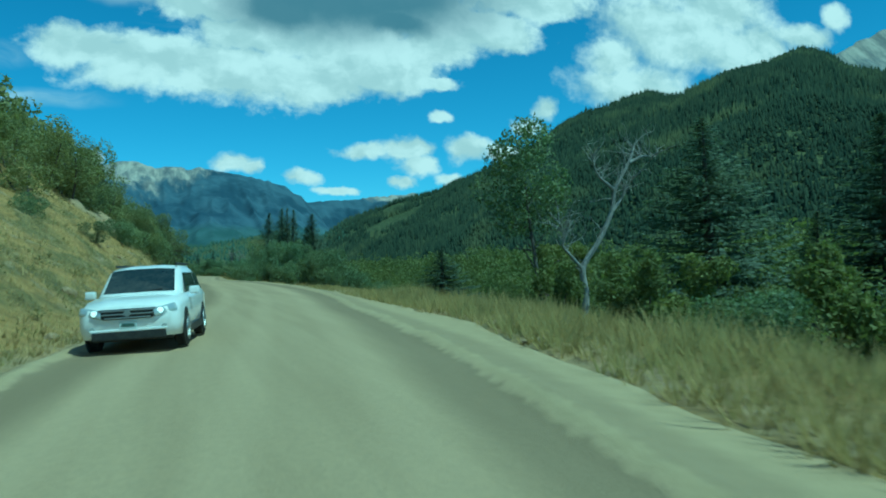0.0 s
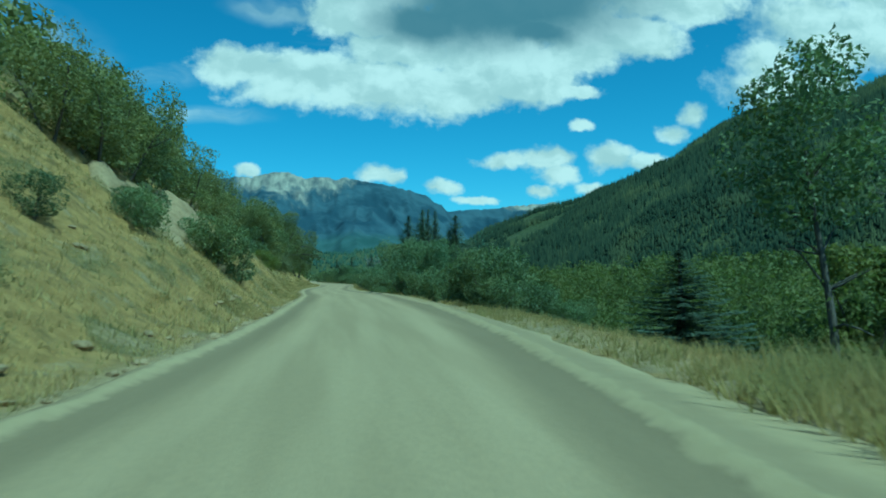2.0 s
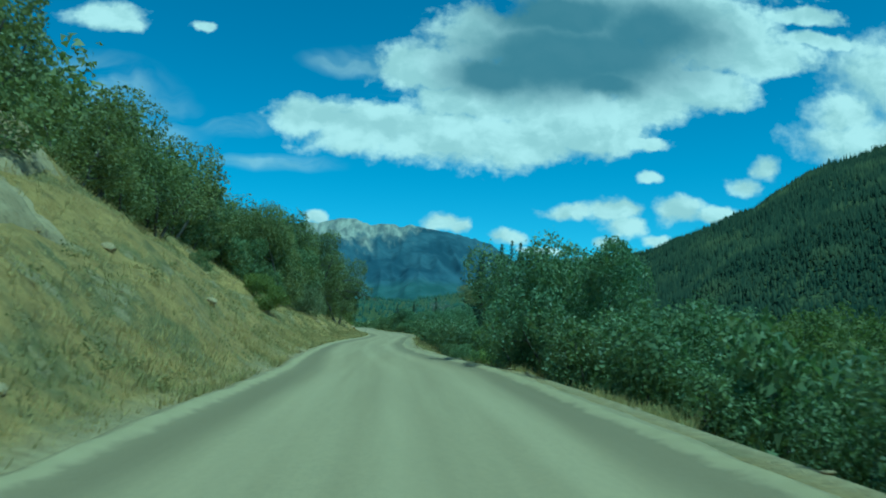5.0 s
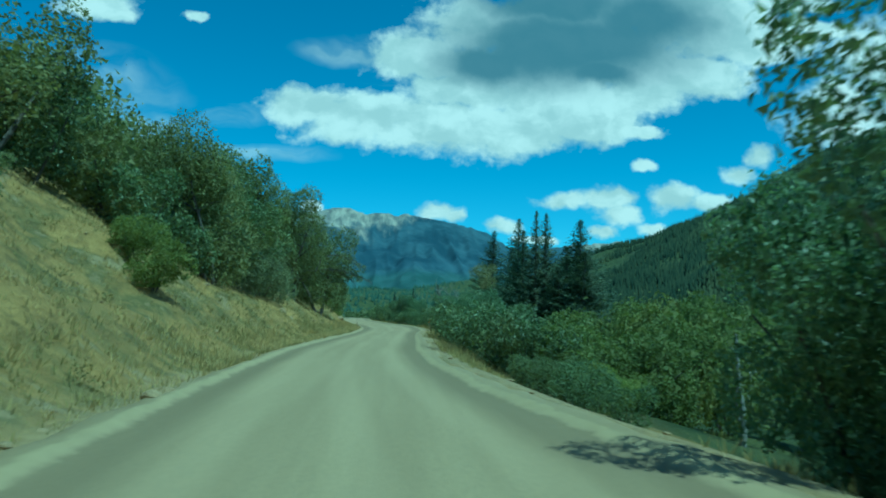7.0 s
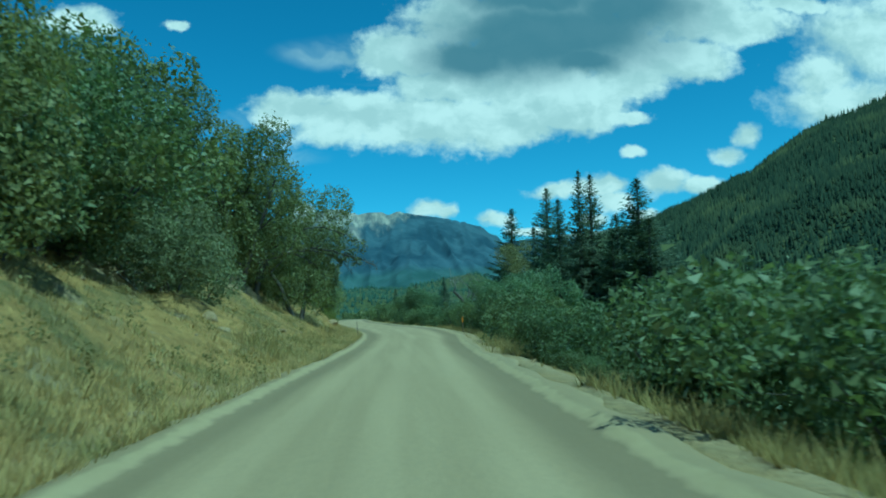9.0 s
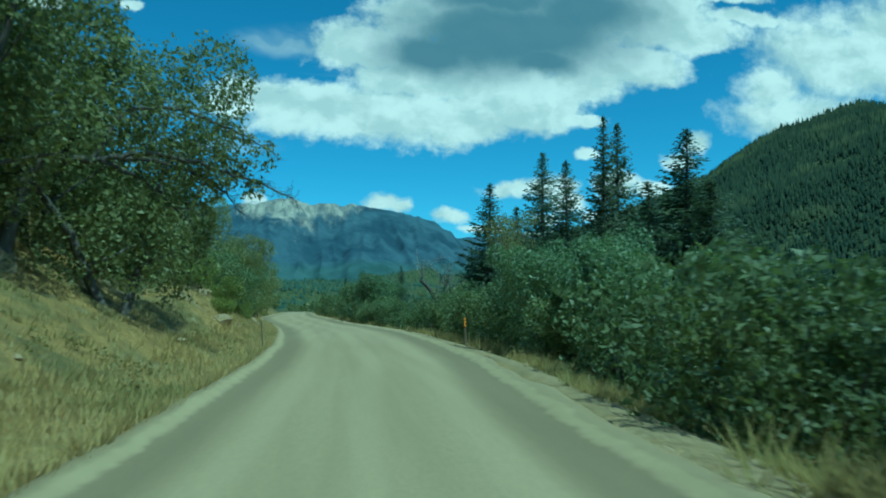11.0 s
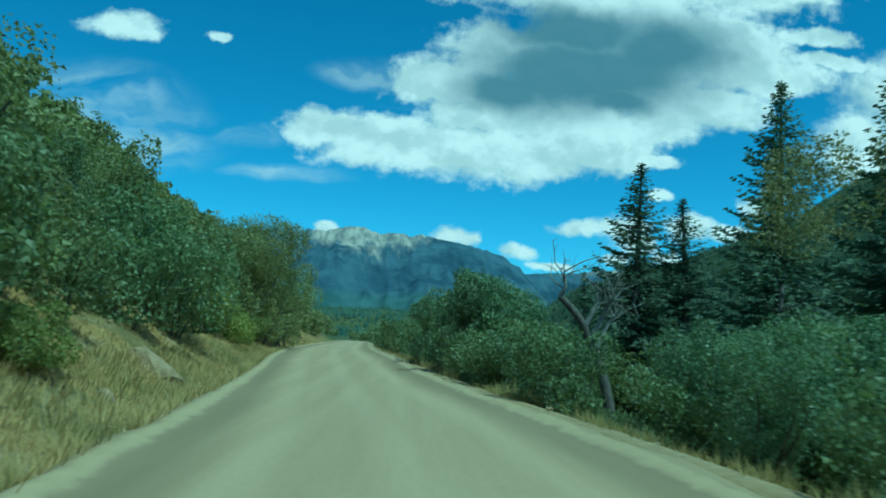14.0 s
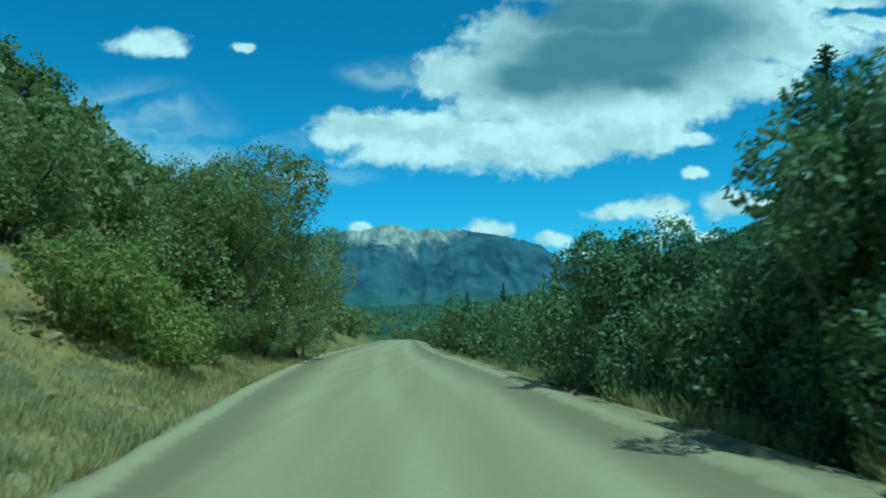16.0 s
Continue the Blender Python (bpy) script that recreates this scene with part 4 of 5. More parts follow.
def grass(name, label, n, place, tall, mat, blades, seed):
    """Tufts of blades past counting, as one object."""
    r = np.random.default_rng(seed)
    x, y, size = place(r, n)
    z = height(x, y)
    k = len(x)
    turn = r.uniform(0, 2 * np.pi, (k, blades))
    out = r.uniform(0.02, 0.20, (k, blades)) * size[:, None]
    h = tall * size[:, None] * r.uniform(0.5, 1.15, (k, blades))
    bx, by = x[:, None] + out * np.cos(turn), y[:, None] + out * np.sin(turn)
    leanx, leany = np.cos(turn) * h * r.uniform(0.3, 1.0, (k, blades)), np.sin(turn) * h * r.uniform(0.3, 1.0, (k, blades))
    w = 0.008 + 0.009 * size[:, None] + 0 * turn
    px, py = -np.sin(turn) * w, np.cos(turn) * w
    zz = z[:, None] + 0 * turn - 0.03
    v = np.stack([np.stack([bx - px, by - py, zz], -1), np.stack([bx + px, by + py, zz], -1), np.stack([bx + leanx, by + leany, zz + h], -1)], 2).reshape(-1, 3)
    return tagged(new(name, mesh_of(name, v, np.arange(len(v)).reshape(-1, 3), mat)), label, "grass", kind="stuff")


def bank_grass(r, n):
    y = r.uniform(5, 330, n)
    off = 0.5 + 12 * r.uniform(0, 1, n) ** 1.4
    x = left_edge(y) - off
    ok = (wave(x, y, 3.0, 15) + r.uniform(-0.6, 0.6, n) > -0.35)
    return x[ok], y[ok], r.uniform(0.6, 1.5, ok.sum())


def verge_grass(r, n):
    y = r.uniform(2, 330, n)
    off = 0.9 + np.interp(y, [0, 40, 62, 75, 400], [5.5, 4.5, 3.5, 1.5, 1.5]) * r.uniform(0, 1, n)
    off = np.where(y < 60, off - 0.6, off)
    x = right_edge(y) + off
    ok = wave(x, y, 4.0, 16) + np.where(y < 70, 0.9, np.where((y > 106) & (y < 122), -0.6, -0.1)) + r.uniform(-0.5, 0.5, n) > 0.1
    return x[ok], y[ok], np.interp(y[ok], [0, 36, 44, 70, 75], [1.05, 1.05, 0.5, 0.5, 0.6]) * (0.85 + 0.4 * wave(x[ok], y[ok], 1.6, 23)) * r.uniform(0.6, 1.5, ok.sum())


grass("bank_grass", "dry golden grass tufts on the cut bank", 62000, bank_grass, 0.18, M_GRASS, 4, 3)


def toe_grass(r, n):
    """The taller golden band at the foot of the bank."""
    y = r.uniform(50, 300, n)
    x = left_edge(y) - np.interp(y, [50, 130, 150], [0.35, 0.3, 0.15]) - 2.4 * r.uniform(0, 1, n) ** 1.5
    ok = wave(x, y, 5.0, 35) + np.interp(y, [60, 130, 150], [-0.1, 0.1, 0.7]) + r.uniform(-0.5, 0.5, n) > 0.15
    return x[ok], y[ok], r.uniform(0.6, 1.4, ok.sum())


grass("toe_grass", "tall golden grass at the foot of the cut bank", 22000, toe_grass, 0.28, M_GRASS, 5, 9)


def berm_grass(r, n):
    """Dry clumps on the berm: x, y of their middles."""
    spots = [(8.7, 131.5), (8.6, 132.8), (8.5, 130.2), (8.0, 137.0), (8.3, 150.5), (8.8, 156.0), (10.4, 178.2), (10.5, 182.6), (10.7, 172.2), (10.5, 174.0), (10.2, 187.5), (10.1, 189.2), (10.3, 196.0), (8.2, 214.6), (7.0, 226.8), (6.6, 231.0), (6.4, 235.0), (6.2, 240.5), (5.4, 247.0)]
    k = r.integers(len(spots), size=n)
    at = np.array(spots)[k] + r.normal(0, 1, (n, 2)) * (0.28, 0.75)
    return at[:, 0], at[:, 1], r.uniform(0.6, 1.4, n)


grass("berm_grass", "tall dry golden grass clumps on the valley berm", 800, berm_grass, 0.5, M_GREENGRASS, 9, 6)
grass("verge_grass", "tall pale grass along the road's valley edge", 20000, verge_grass, 0.5, M_GREENGRASS, 8, 4)

x, y, z, r = spread(2500, -14, 2, 5, 330, 11, lambda x, y, r: (left_edge(y) - x > 0.8) & (left_edge(y) - x < 11) & (wave(x, y, 5.0, 18) + 0.4 * r.uniform(-1, 1, len(x)) > 0.05))
scatter_woods("sagebrush", "low grey-green sagebrush clumps scattered over the dry bank", np.stack([x, y, z - 0.08, r.uniform(0.25, 0.6, len(x)), r.uniform(0.25, 0.55, len(x))], 1), "sage")

# ---- rocks, posts, dead trees, car ----
def rock_mesh(name, seed, flat=0.7):
    r = np.random.default_rng(seed)
    bm = bmesh.new()
    bmesh.ops.create_icosphere(bm, subdivisions=2, radius=1.0)
    cuts = [(Vector(r.normal(size=3)).normalized(), r.uniform(0.55, 0.9)) for _ in range(9)]
    for v in bm.verts:
        for n, d in cuts:
            over = v.co.dot(n) - d
            if over > 0:
                v.co -= n * over * 0.92
        v.co *= 1 + 0.09 * noise.noise(v.co * 2.3 + Vector((seed, 0, 0)))
        v.co.z *= flat
    me = bpy.data.meshes.new(name)
    bm.to_mesh(me)
    bm.free()
    me.materials.append(M_ROCK)
    return me


ROCKS = [rock_mesh("rock", 200 + k, 0.55 + 0.1 * k) for k in range(5)]


def rock(x, y, sx, sy, sz, turn, sink, label, group, name="rock"):
    ob = new(name, pick(ROCKS))
    ob.matrix_world = pose(x, y, float(height(x, y)) + sz * 0.5 - sink, rng.uniform(-12, 12), rng.uniform(-12, 12), turn) @ Matrix.Diagonal((sx, sy, sz, 1))
    return tagged(ob, label, "rock", group)


def slab(y0, y1, d0, d1, proud, seed, label):
    """An outcrop that follows the bank between two offsets from the road, bulging out of it."""
    v, u = np.linspace(0, 1, 44)[:, None], np.linspace(0, 1, 26)[None]
    y = y0 + (y1 - y0) * v + 0 * u
    off = d0 + (d1 - d0) * u + 0.5 * wave(y, 0 * y, 3.0, seed)
    x = left_edge(y) - off
    edge = np.clip(4 * v * (1 - v) * 1.6, 0, 1) ** 0.5 * np.clip(4 * u * (1 - u) * 1.5, 0, 1) ** 0.4
    step = np.floor(3 * u + 0.8 * wave(x, y, 4.0, seed + 1)) / 3 * 0.25
    z = height(x, y) - 0.25 + edge * (proud * (0.85 + 0.3 * wave(x, y, 2.5, seed + 2)) + step + 0.1 * wave(x, y, 0.6, seed + 3))
    ob = new("rock_outcrop", mesh_of("rock_outcrop", np.stack([x, y, z], -1).reshape(-1, 3), grid_faces(44, 26), M_ROCK, smooth=True))
    return tagged(ob, label, "rock", "outcrops in the bank")


for y0, y1, d0, d1, proud, seed in [(66, 80, 4.6, 9.6, 0.7, 301), (78, 92, 5.2, 9.2, 0.8, 311), (90, 97, 8.0, 11.0, 0.9, 321), (164, 174, 5.6, 8.6, 0.4, 331), (149, 156, 6.5, 9.0, 0.5, 341)]:
    slab(y0, y1, d0, d1, proud, seed, "pale smooth sandstone outcrop breaking out of the bank")
for x, y, a in [(-3.3, 219, 0.4), (-4.7, 235.5, 0.7), (-3.8, 225.1, 0.6), (-2.5, 187.8, 0.75), (-0.7, 185.6, 0.7), (-2.2, 212.4, 1.0), (-3.6, 196.2, 0.8), (-2.9, 204.6, 0.7), (-12.1, 81.2, 1.7), (-8.4, 95.2, 1.1), (-1.2, 206.6, 0.3), (-8.6, 283, 0.5), (-2.6, 150.5, 0.35), (-1.0, 62.5, 0.5), (-2.4, 70, 0.6)]:
    rock(x, y, a, a * 0.85, a * 1.25, rng.uniform(0, 180), 0.98 * a, "pale angular boulder lying in the dry grass", "boulders on the bank", "boulder")
for _ in range(260):
    y = rng.uniform(8, 300)
    x = float(left_edge(y)) - 0.2 - 7 * rng.uniform(0, 1) ** 2.2
    a = 0.07 + 0.25 * rng.uniform(0, 1) ** 2
    rock(x, y, a, a * rng.uniform(0.6, 1), a * rng.uniform(0.5, 0.8), rng.uniform(0, 180), 0.2 * a, "small pale stone at the foot of the bank", "stones along the bank")
for _ in range(40):
    y = rng.uniform(44, 66)
    x = float(left_edge(y)) - 0.25 - 1.6 * rng.uniform(0, 1) ** 2
    a = rng.uniform(0.10, 0.28)
    rock(x, y, a, a * rng.uniform(0.6, 1), a * rng.uniform(0.4, 0.7), rng.uniform(0, 180), 0.15 * a, "broken pale stone at the foot of the bank", "stones along the bank")
for _ in range(60):
    y = rng.uniform(10, 260)
    x = float(right_edge(y)) + rng.uniform(0.1, 1.2)
    a = rng.uniform(0.05, 0.15)
    rock(x, y, a, a * 0.8, a * 0.6, rng.uniform(0, 180), 0.02, "small pale stone on the gravel berm", "stones along the berm")


def part(name, bm, mat, parent, label=""):
    me = bpy.data.meshes.new(name)
    bm.to_mesh(me)
    bm.free()
    me.materials.append(mat)
    ob = new(name, me)
    ob.parent = parent
    return tagged(ob, label)


def box(a, b, c, x=0, y=0, z=0, bevel=0.0, turn=None):
    bm = bmesh.new()
    bmesh.ops.create_cube(bm, size=1.0, matrix=Matrix.Diagonal((a, b, c, 1)))
    if bevel:
        bmesh.ops.bevel(bm, geom=bm.edges[:], offset=bevel, segments=2, affect="EDGES", profile=0.6)
    bm.transform(Matrix.Translation((x, y, z)) @ (turn or Matrix()))
    return bm


def disc(radius, depth, x, y, z, axis="X", segments=20, bevel=0.0):
    bm = bmesh.new()
    turn = pose(0, 0, 0, 0, 90, 0) if axis == "X" else pose(0, 0, 0, 90, 0, 0) if axis == "Y" else Matrix()
    bmesh.ops.create_cone(bm, cap_ends=True, segments=segments, radius1=radius, radius2=radius, depth=depth)
    if bevel:
        rim = [e for e in bm.edges if abs(e.verts[0].co.z - e.verts[1].co.z) < 1e-5]
        bmesh.ops.bevel(bm, geom=rim, offset=bevel, segments=2, affect="EDGES", profile=0.5)
    bm.transform(Matrix.Translation((x, y, z)) @ turn)
    return bm


def delineator(x, y, lean, reflectors, label, wide=0.07):
    base = tagged(new("marker_post"), label, "post", "road marker posts")
    bm = box(wide, 0.035, 1.45, 0, 0, 0.38, 0.008)
    part("post", bm, M_POST, base)
    for k in range(reflectors):
        part("reflector", disc(0.05, 0.02, 0, -0.03, 1.02 - 0.13 * k, "Y", 14), M_AMBER, base, "round amber reflector")
    base.matrix_world = pose(x, y, 0.0, 0, lean, 0)
    return base


delineator(9.7, 180.9, -2.0, 3, "steel marker post with three amber reflectors on the berm")
delineator(1.68, 180.6, -3.0, 0, "bare rusty steel marker post in the grass", 0.045)


def dead_tree(name, x, y, tall, seed, label, lean, count, stout=0.028, crook=0.09, bark=None):
    r = np.random.default_rng(seed)
    base = tagged(new(name), label, "tree")
    points, radii = limb(r, (0, 0, -0.4), (lean, 0, 1), tall * 0.85, stout * tall, crook, 8)
    part_wood = [tube(points, radii, 8)]
    twigs = []
    for _ in range(count):
        at = r.uniform(0.3, 1.0)
        start = points[int(at * 8)]
        turn = r.uniform(0, 2 * np.pi)
        pts, rad = limb(r, start, (math.cos(turn), math.sin(turn), r.uniform(0.6, 1.8)), tall * r.uniform(0.14, 0.34), radii[int(at * 8)] * 0.6, 0.3, 5)
        part_wood.append(tube(pts, rad, 6))
        for _ in range(6):
            s = pts[int(r.integers(2, 6))]
            q, w = limb(r, s, r.normal(0, 1, 3) + (0, 0, 0.5), tall * r.uniform(0.05, 0.14), 0.02, 0.35, 3)
            twigs.append(tube(q, w, 4))
    joined("trunk", mesh_of("trunk", *merge(part_wood), bark or M_DEAD, smooth=True), base)
    tagged(joined("twig_mass", mesh_of("twig_mass", *merge(twigs), M_DEAD), base), kind="stuff")
    base.matrix_world = pose(x, y, float(height(x, y)))
    return base


def crooked_dead_tree(x, y, z, main, arms, thick, seed, label, sprigs, bark, taper=0.24):
    """A dead tree after its paths, each a row of across and up from its foot at z."""
    r = np.random.default_rng(seed)
    base = tagged(new("dead_tree"), label, "tree")
    limbs, twigs = [], []
    for rows, stout in [(main, thick), *[(a, thick * 0.45) for a in arms]]:
        pts = np.array([(u, 0.25 * math.sin(3 * v), v) for u, v in rows])
        fine = np.stack([np.interp(np.linspace(0, len(pts) - 1, 3 * len(pts)), np.arange(len(pts)), pts[:, k]) for k in range(3)], 1)
        fine[1:-1] = (fine[:-2] + 2 * fine[1:-1] + fine[2:]) / 4
        name = "trunk" if rows is main else "limb"
        joined(name, mesh_of(name, *tube(fine, np.linspace(stout, stout * (taper if rows is main else 0.24), len(fine)), 7), bark if rows is main else M_DEAD, smooth=True), base, "" if rows is main else "bleached bare limb")
        for k in range(len(fine) // 3, len(fine)):
            for _ in range(sprigs if rows is not main else sprigs // 2):
                if fine[k][2] < 0.25 * main[-1][1]:
                    continue
                pts2, rad = limb(r, fine[k], (r.normal(0, 0.9), r.normal(0, 0.9), r.uniform(0.5, 1.6)), thick * r.uniform(3.3, 8.3), 0.14 * thick, 0.3, 4)
                limbs.append(tube(pts2, rad, 4))
                for _ in range(5):
                    q, w = limb(r, pts2[int(r.integers(1, 5))], r.normal(0, 1, 3) + (0, 0, 0.7), thick * r.uniform(1.4, 3.6), 0.06 * thick, 0.35, 3)
                    twigs.append(tube(q, w, 3))
    tagged(joined("twig_mass", mesh_of("twig_mass", *merge(limbs + twigs), M_DEAD), base), kind="stuff")
    base.matrix_world = pose(x, y, z)
    return base


crooked_dead_tree(32.8, 58.0, -3.7, [(0.2, 3.3 + float(height(32.8, 58.0))), (0.0, 0.0), (0.5, 2.3), (0.0, 4.6), (1.9, 6.8), (3.2, 9.5), (3.5, 11.4), (5.0, 13.8), (5.8, 15.5)],
                  [[(0.0, 4.6), (-1.2, 5.7), (-1.8, 6.5), (-1.5, 7.6), (-2.1, 8.6)], [(3.5, 11.4), (1.8, 12.6), (1.2, 14.1)], [(3.2, 9.5), (4.6, 11.0), (5.2, 12.4)], [(5.0, 13.8), (6.4, 14.4), (7.6, 14.3)]],
                  0.36, 401, "bare grey forked dead tree with crooked limbs on the slope", 2, M_DEAD)
crooked_dead_tree(18.2, 240.0, -4.4, [(0.0, 4.0 + float(height(18.2, 240.0))), (-0.1, 0.0), (-0.2, 2.1), (-0.9, 5.0), (-1.7, 6.5), (-2.1, 7.4), (-2.8, 8.3), (-3.5, 9.0)],
                  [[(-3.5, 9.0), (-3.2, 9.6), (-3.3, 10.6)], [(-1.9, 7.0), (-1.3, 8.3), (-0.8, 9.4)], [(-1.5, 6.3), (-0.5, 8.3), (0.1, 9.0)], [(-1.2, 5.8), (-0.4, 7.4), (0.0, 7.9)]],
                  0.42, 405, "dark leaning dead trunk with bleached broken limbs among the shrubs", 1, M_BARK, 0.5)
dead_tree("dead_tree", 17.6, 122.5, 5.2, 409, "broken bleached stump below the berm", 0.05, 3, 0.026, 0.15)
tall_tree = broadleaf("cottonwood_tree", 411, 22.8, 5.2, 0.38, 14, 5000, 0.27, M_SHRUB, "tall thin-crowned cottonwood standing on the slope", "tree", stems=1, bend=0.05, thick=0.015)
tall_tree.matrix_world = pose(34.9, 70.5, float(height(34.9, 70.5)) - 0.1)
yellow_tree = broadleaf("cottonwood_tree", 415, 10.0 - float(height(20.0, 222.0)), 2.6, 0.68, 10, 5200, 0.105, M_SAGE, "tall cottonwood turning yellow between the spruces", "tree", stems=2)
yellow_tree.matrix_world = pose(20.0, 222.0, float(height(20.0, 222.0)) - 0.1)
for ob, x, y, s in [(ASPENS[1], 32, 234, 0.95), (ASPENS[2], 30, 40, 0.7), (ASPENS[3], 36, 30, 0.8), (ASPENS[0], 26, 52, 0.6), (ASPENS[1], 40, 75, 0.9), (ASPENS[2], 22, 120, 0.6), (ASPENS[3], 27, 132, 0.7), (ASPENS[0], 20, 30, 0.45)]:
    tagged(put_on(ob, x, y, s), group="cottonwoods in the valley")
BANK_BUSHES = [(-6.2, 137.5, 1.3, SHRUBS), (-5.6, 141.5, 1.35, SHRUBS), (-6.8, 144, 1.5, SHRUBS), (-6.2, 147, 1.4, SHRUBS), (-7.6, 139.5, 1.5, SHRUBS), (-7.8, 134.5, 1.3, SHRUBS), (-1.6, 71.5, 0.85, SHRUBS), (-2.4, 70.3, 0.9, SHRUBS), (-3.0, 72.0, 0.8, SHRUBS), (-3.4, 58.5, 0.6, SHRUBS), (-4.2, 60.5, 0.6, SHRUBS), (-3.8, 124, 0.75, YOUNG), (-4.8, 125, 0.7, YOUNG), (-4.5, 152.0, 1.15, JUNIPERS), (-5.7, 153.6, 1.45, JUNIPERS), (-4.2, 155, 1.0, JUNIPERS), (-7.2, 151.5, 1.5, JUNIPERS), (-8.6, 138.4, 0.55, YOUNG), (-6.3, 241.5, 1.15, YOUNG), (-7.2, 239.6, 1.1, YOUNG), (-7.8, 242.5, 1.15, YOUNG), (-6.6, 247, 0.8, YOUNG), (-3.2, 204, 1.1, SHRUBS), (-4.3, 207, 1.2, SHRUBS), (-4.6, 217, 1.1, SHRUBS), (-4.4, 222.0, 1.2, SHRUBS), (-5.6, 224.5, 1.3, SHRUBS), (-6.8, 226, 1.4, SHRUBS), (-6.0, 220.5, 1.3, SHRUBS), (-3.6, 210, 0.9, SHRUBS)]
VALLEY_BUSHES = [(17, 19, 0.9, SHRUBS), (19, 22, 1.1, SHRUBS), (13.5, 124.5, 0.7, YOUNG), (12.2, 122.4, 0.6, YOUNG), (14.6, 127, 0.7, YOUNG), (9.6, 110.5, 0.3, SHRUBS), (9.2, 112, 0.33, SHRUBS), (9.4, 113.6, 0.38, SHRUBS), (8.8, 115, 0.3, SHRUBS), (9.6, 116.4, 0.4, SHRUBS), (10.4, 114.6, 0.42, YOUNG), (10.8, 117.5, 0.5, YOUNG), (9.2, 118.4, 0.36, SHRUBS), (15, 15, 0.6, YOUNG), (-2.6, 199, 0.7, YOUNG), (-3.6, 196.5, 0.8, YOUNG), (-2.9, 202, 0.7, YOUNG), (-1.9, 205.5, 0.5, YOUNG), (-1.6, 193, 0.45, YOUNG), (-7.0, 118, 0.5, SHRUBS), (-5, 51, 0.45, SHRUBS), (-7.5, 45, 0.5, SHRUBS)]
for x, y, s, kind in BANK_BUSHES + VALLEY_BUSHES:
    put_on(pick(kind), x, y, s)


def overhanging_oak(x, y, boughs, clumps, seed, label):
    """An oak leaning out over the road: boughs as paths in the world, leaf clumps about them, bare twigs at their ends."""
    r = np.random.default_rng(seed)
    foot = np.array((x, y, float(height(x, y)) - 0.4))
    base = tagged(new("oak_tree"), label, "tree", "oaks on the bank")
    trunk = [foot, foot + (0.3, 0.1, 1.6), foot + (0.9, 0.2, 3.0), np.array(boughs[0][0])]
    joined("trunk", mesh_of("trunk", *tube(trunk, [0.22, 0.19, 0.16, 0.12], 8), M_BARK, smooth=True), base)
    twigs = []
    for rows in boughs:
        rows = np.array(rows, float)
        fine = np.stack([np.interp(np.linspace(0, len(rows) - 1, 5 * len(rows)), np.arange(len(rows)), rows[:, k]) for k in range(3)], 1)
        fine[1:-1] = (fine[:-2] + fine[1:-1] * 2 + fine[2:]) / 4 + r.normal(0, 0.025, (len(fine) - 2, 3))
        joined("bough", mesh_of("bough", *tube(fine, np.linspace(0.085, 0.012, len(fine)), 6), M_BARK, smooth=True), base)
        for k in range(len(fine) // 4, len(fine)):
            for _ in range(3):
                q, w = limb(r, fine[k], (r.uniform(0.0, 1.2), r.normal(0, 0.8), r.uniform(-1.0, 0.5)), r.uniform(0.25, 0.75), 0.012, 0.4, 4)
                twigs.append(tube(q, w, 3))
                for _ in range(2):
                    twigs.append(tube(*limb(r, q[int(r.integers(1, 5))], r.normal(0, 1, 3) + (0.6, 0, -0.2), r.uniform(0.12, 0.35), 0.006, 0.4, 3), 3))
    tagged(joined("twig_mass", mesh_of("twig_mass", *merge(twigs), M_BARK), base, "thin bare twigs"), kind="stuff")
    places, ways = crown_points(r, [(np.array(c[:3]), c[3]) for c in clumps], 900, 0.85)
    # Leaves hang in small bunches, with gaps between.
    keep = np.sin(7.1 * places[:, 0] + 2 * np.sin(3 * places[:, 1])) * np.sin(6.3 * places[:, 2]) + r.uniform(-0.5, 0.5, len(places)) > -0.1
    joined("crown", mesh_of("crown", *leaves(places[keep], 0.085, 1.5, 0.1, seed, ways[keep] * 0.3), M_OAK), base)
    return base


overhanging_oak(-4.6, 172.6, [[(-2.4, 173.0, 5.9), (-1.0, 173.4, 6.2), (0.4, 173.7, 6.0), (1.5, 173.8, 5.6), (2.5, 173.7, 5.25), (3.2, 173.6, 4.9)],
                              [(-2.0, 173.1, 6.0), (-0.9, 174.0, 6.1), (0.2, 174.4, 5.8), (1.0, 174.5, 5.3), (1.5, 174.4, 4.6)],
                              [(-2.4, 173.0, 5.9), (-1.6, 173.2, 7.4), (-0.2, 173.6, 7.6), (1.4, 173.7, 7.0), (2.6, 173.6, 6.3)],
                              [(-2.2, 173.0, 5.9), (-1.4, 174.4, 5.6), (-0.7, 175.3, 5.0), (-0.3, 175.8, 4.3)]],
                [(2.0, 173.7, 5.15, 0.42), (1.5, 173.8, 5.6, 0.6), (0.9, 174.1, 5.8, 0.65), (0.2, 174.2, 5.9, 0.7), (-0.7, 174.0, 6.1, 0.85), (-0.3, 175.2, 5.3, 0.55), (2.2, 173.6, 6.2, 0.6), (1.2, 173.6, 6.7, 0.8),
                 (0.0, 173.5, 7.2, 1.0), (-1.4, 173.4, 6.9, 1.1), (-1.6, 174.6, 5.9, 0.8), (-2.6, 173.4, 7.4, 1.2), (-1.2, 175.6, 4.7, 0.6), (0.7, 174.5, 5.2, 0.38)],
                421, "dark oak with leafy boughs and bare twigs hanging over the road")


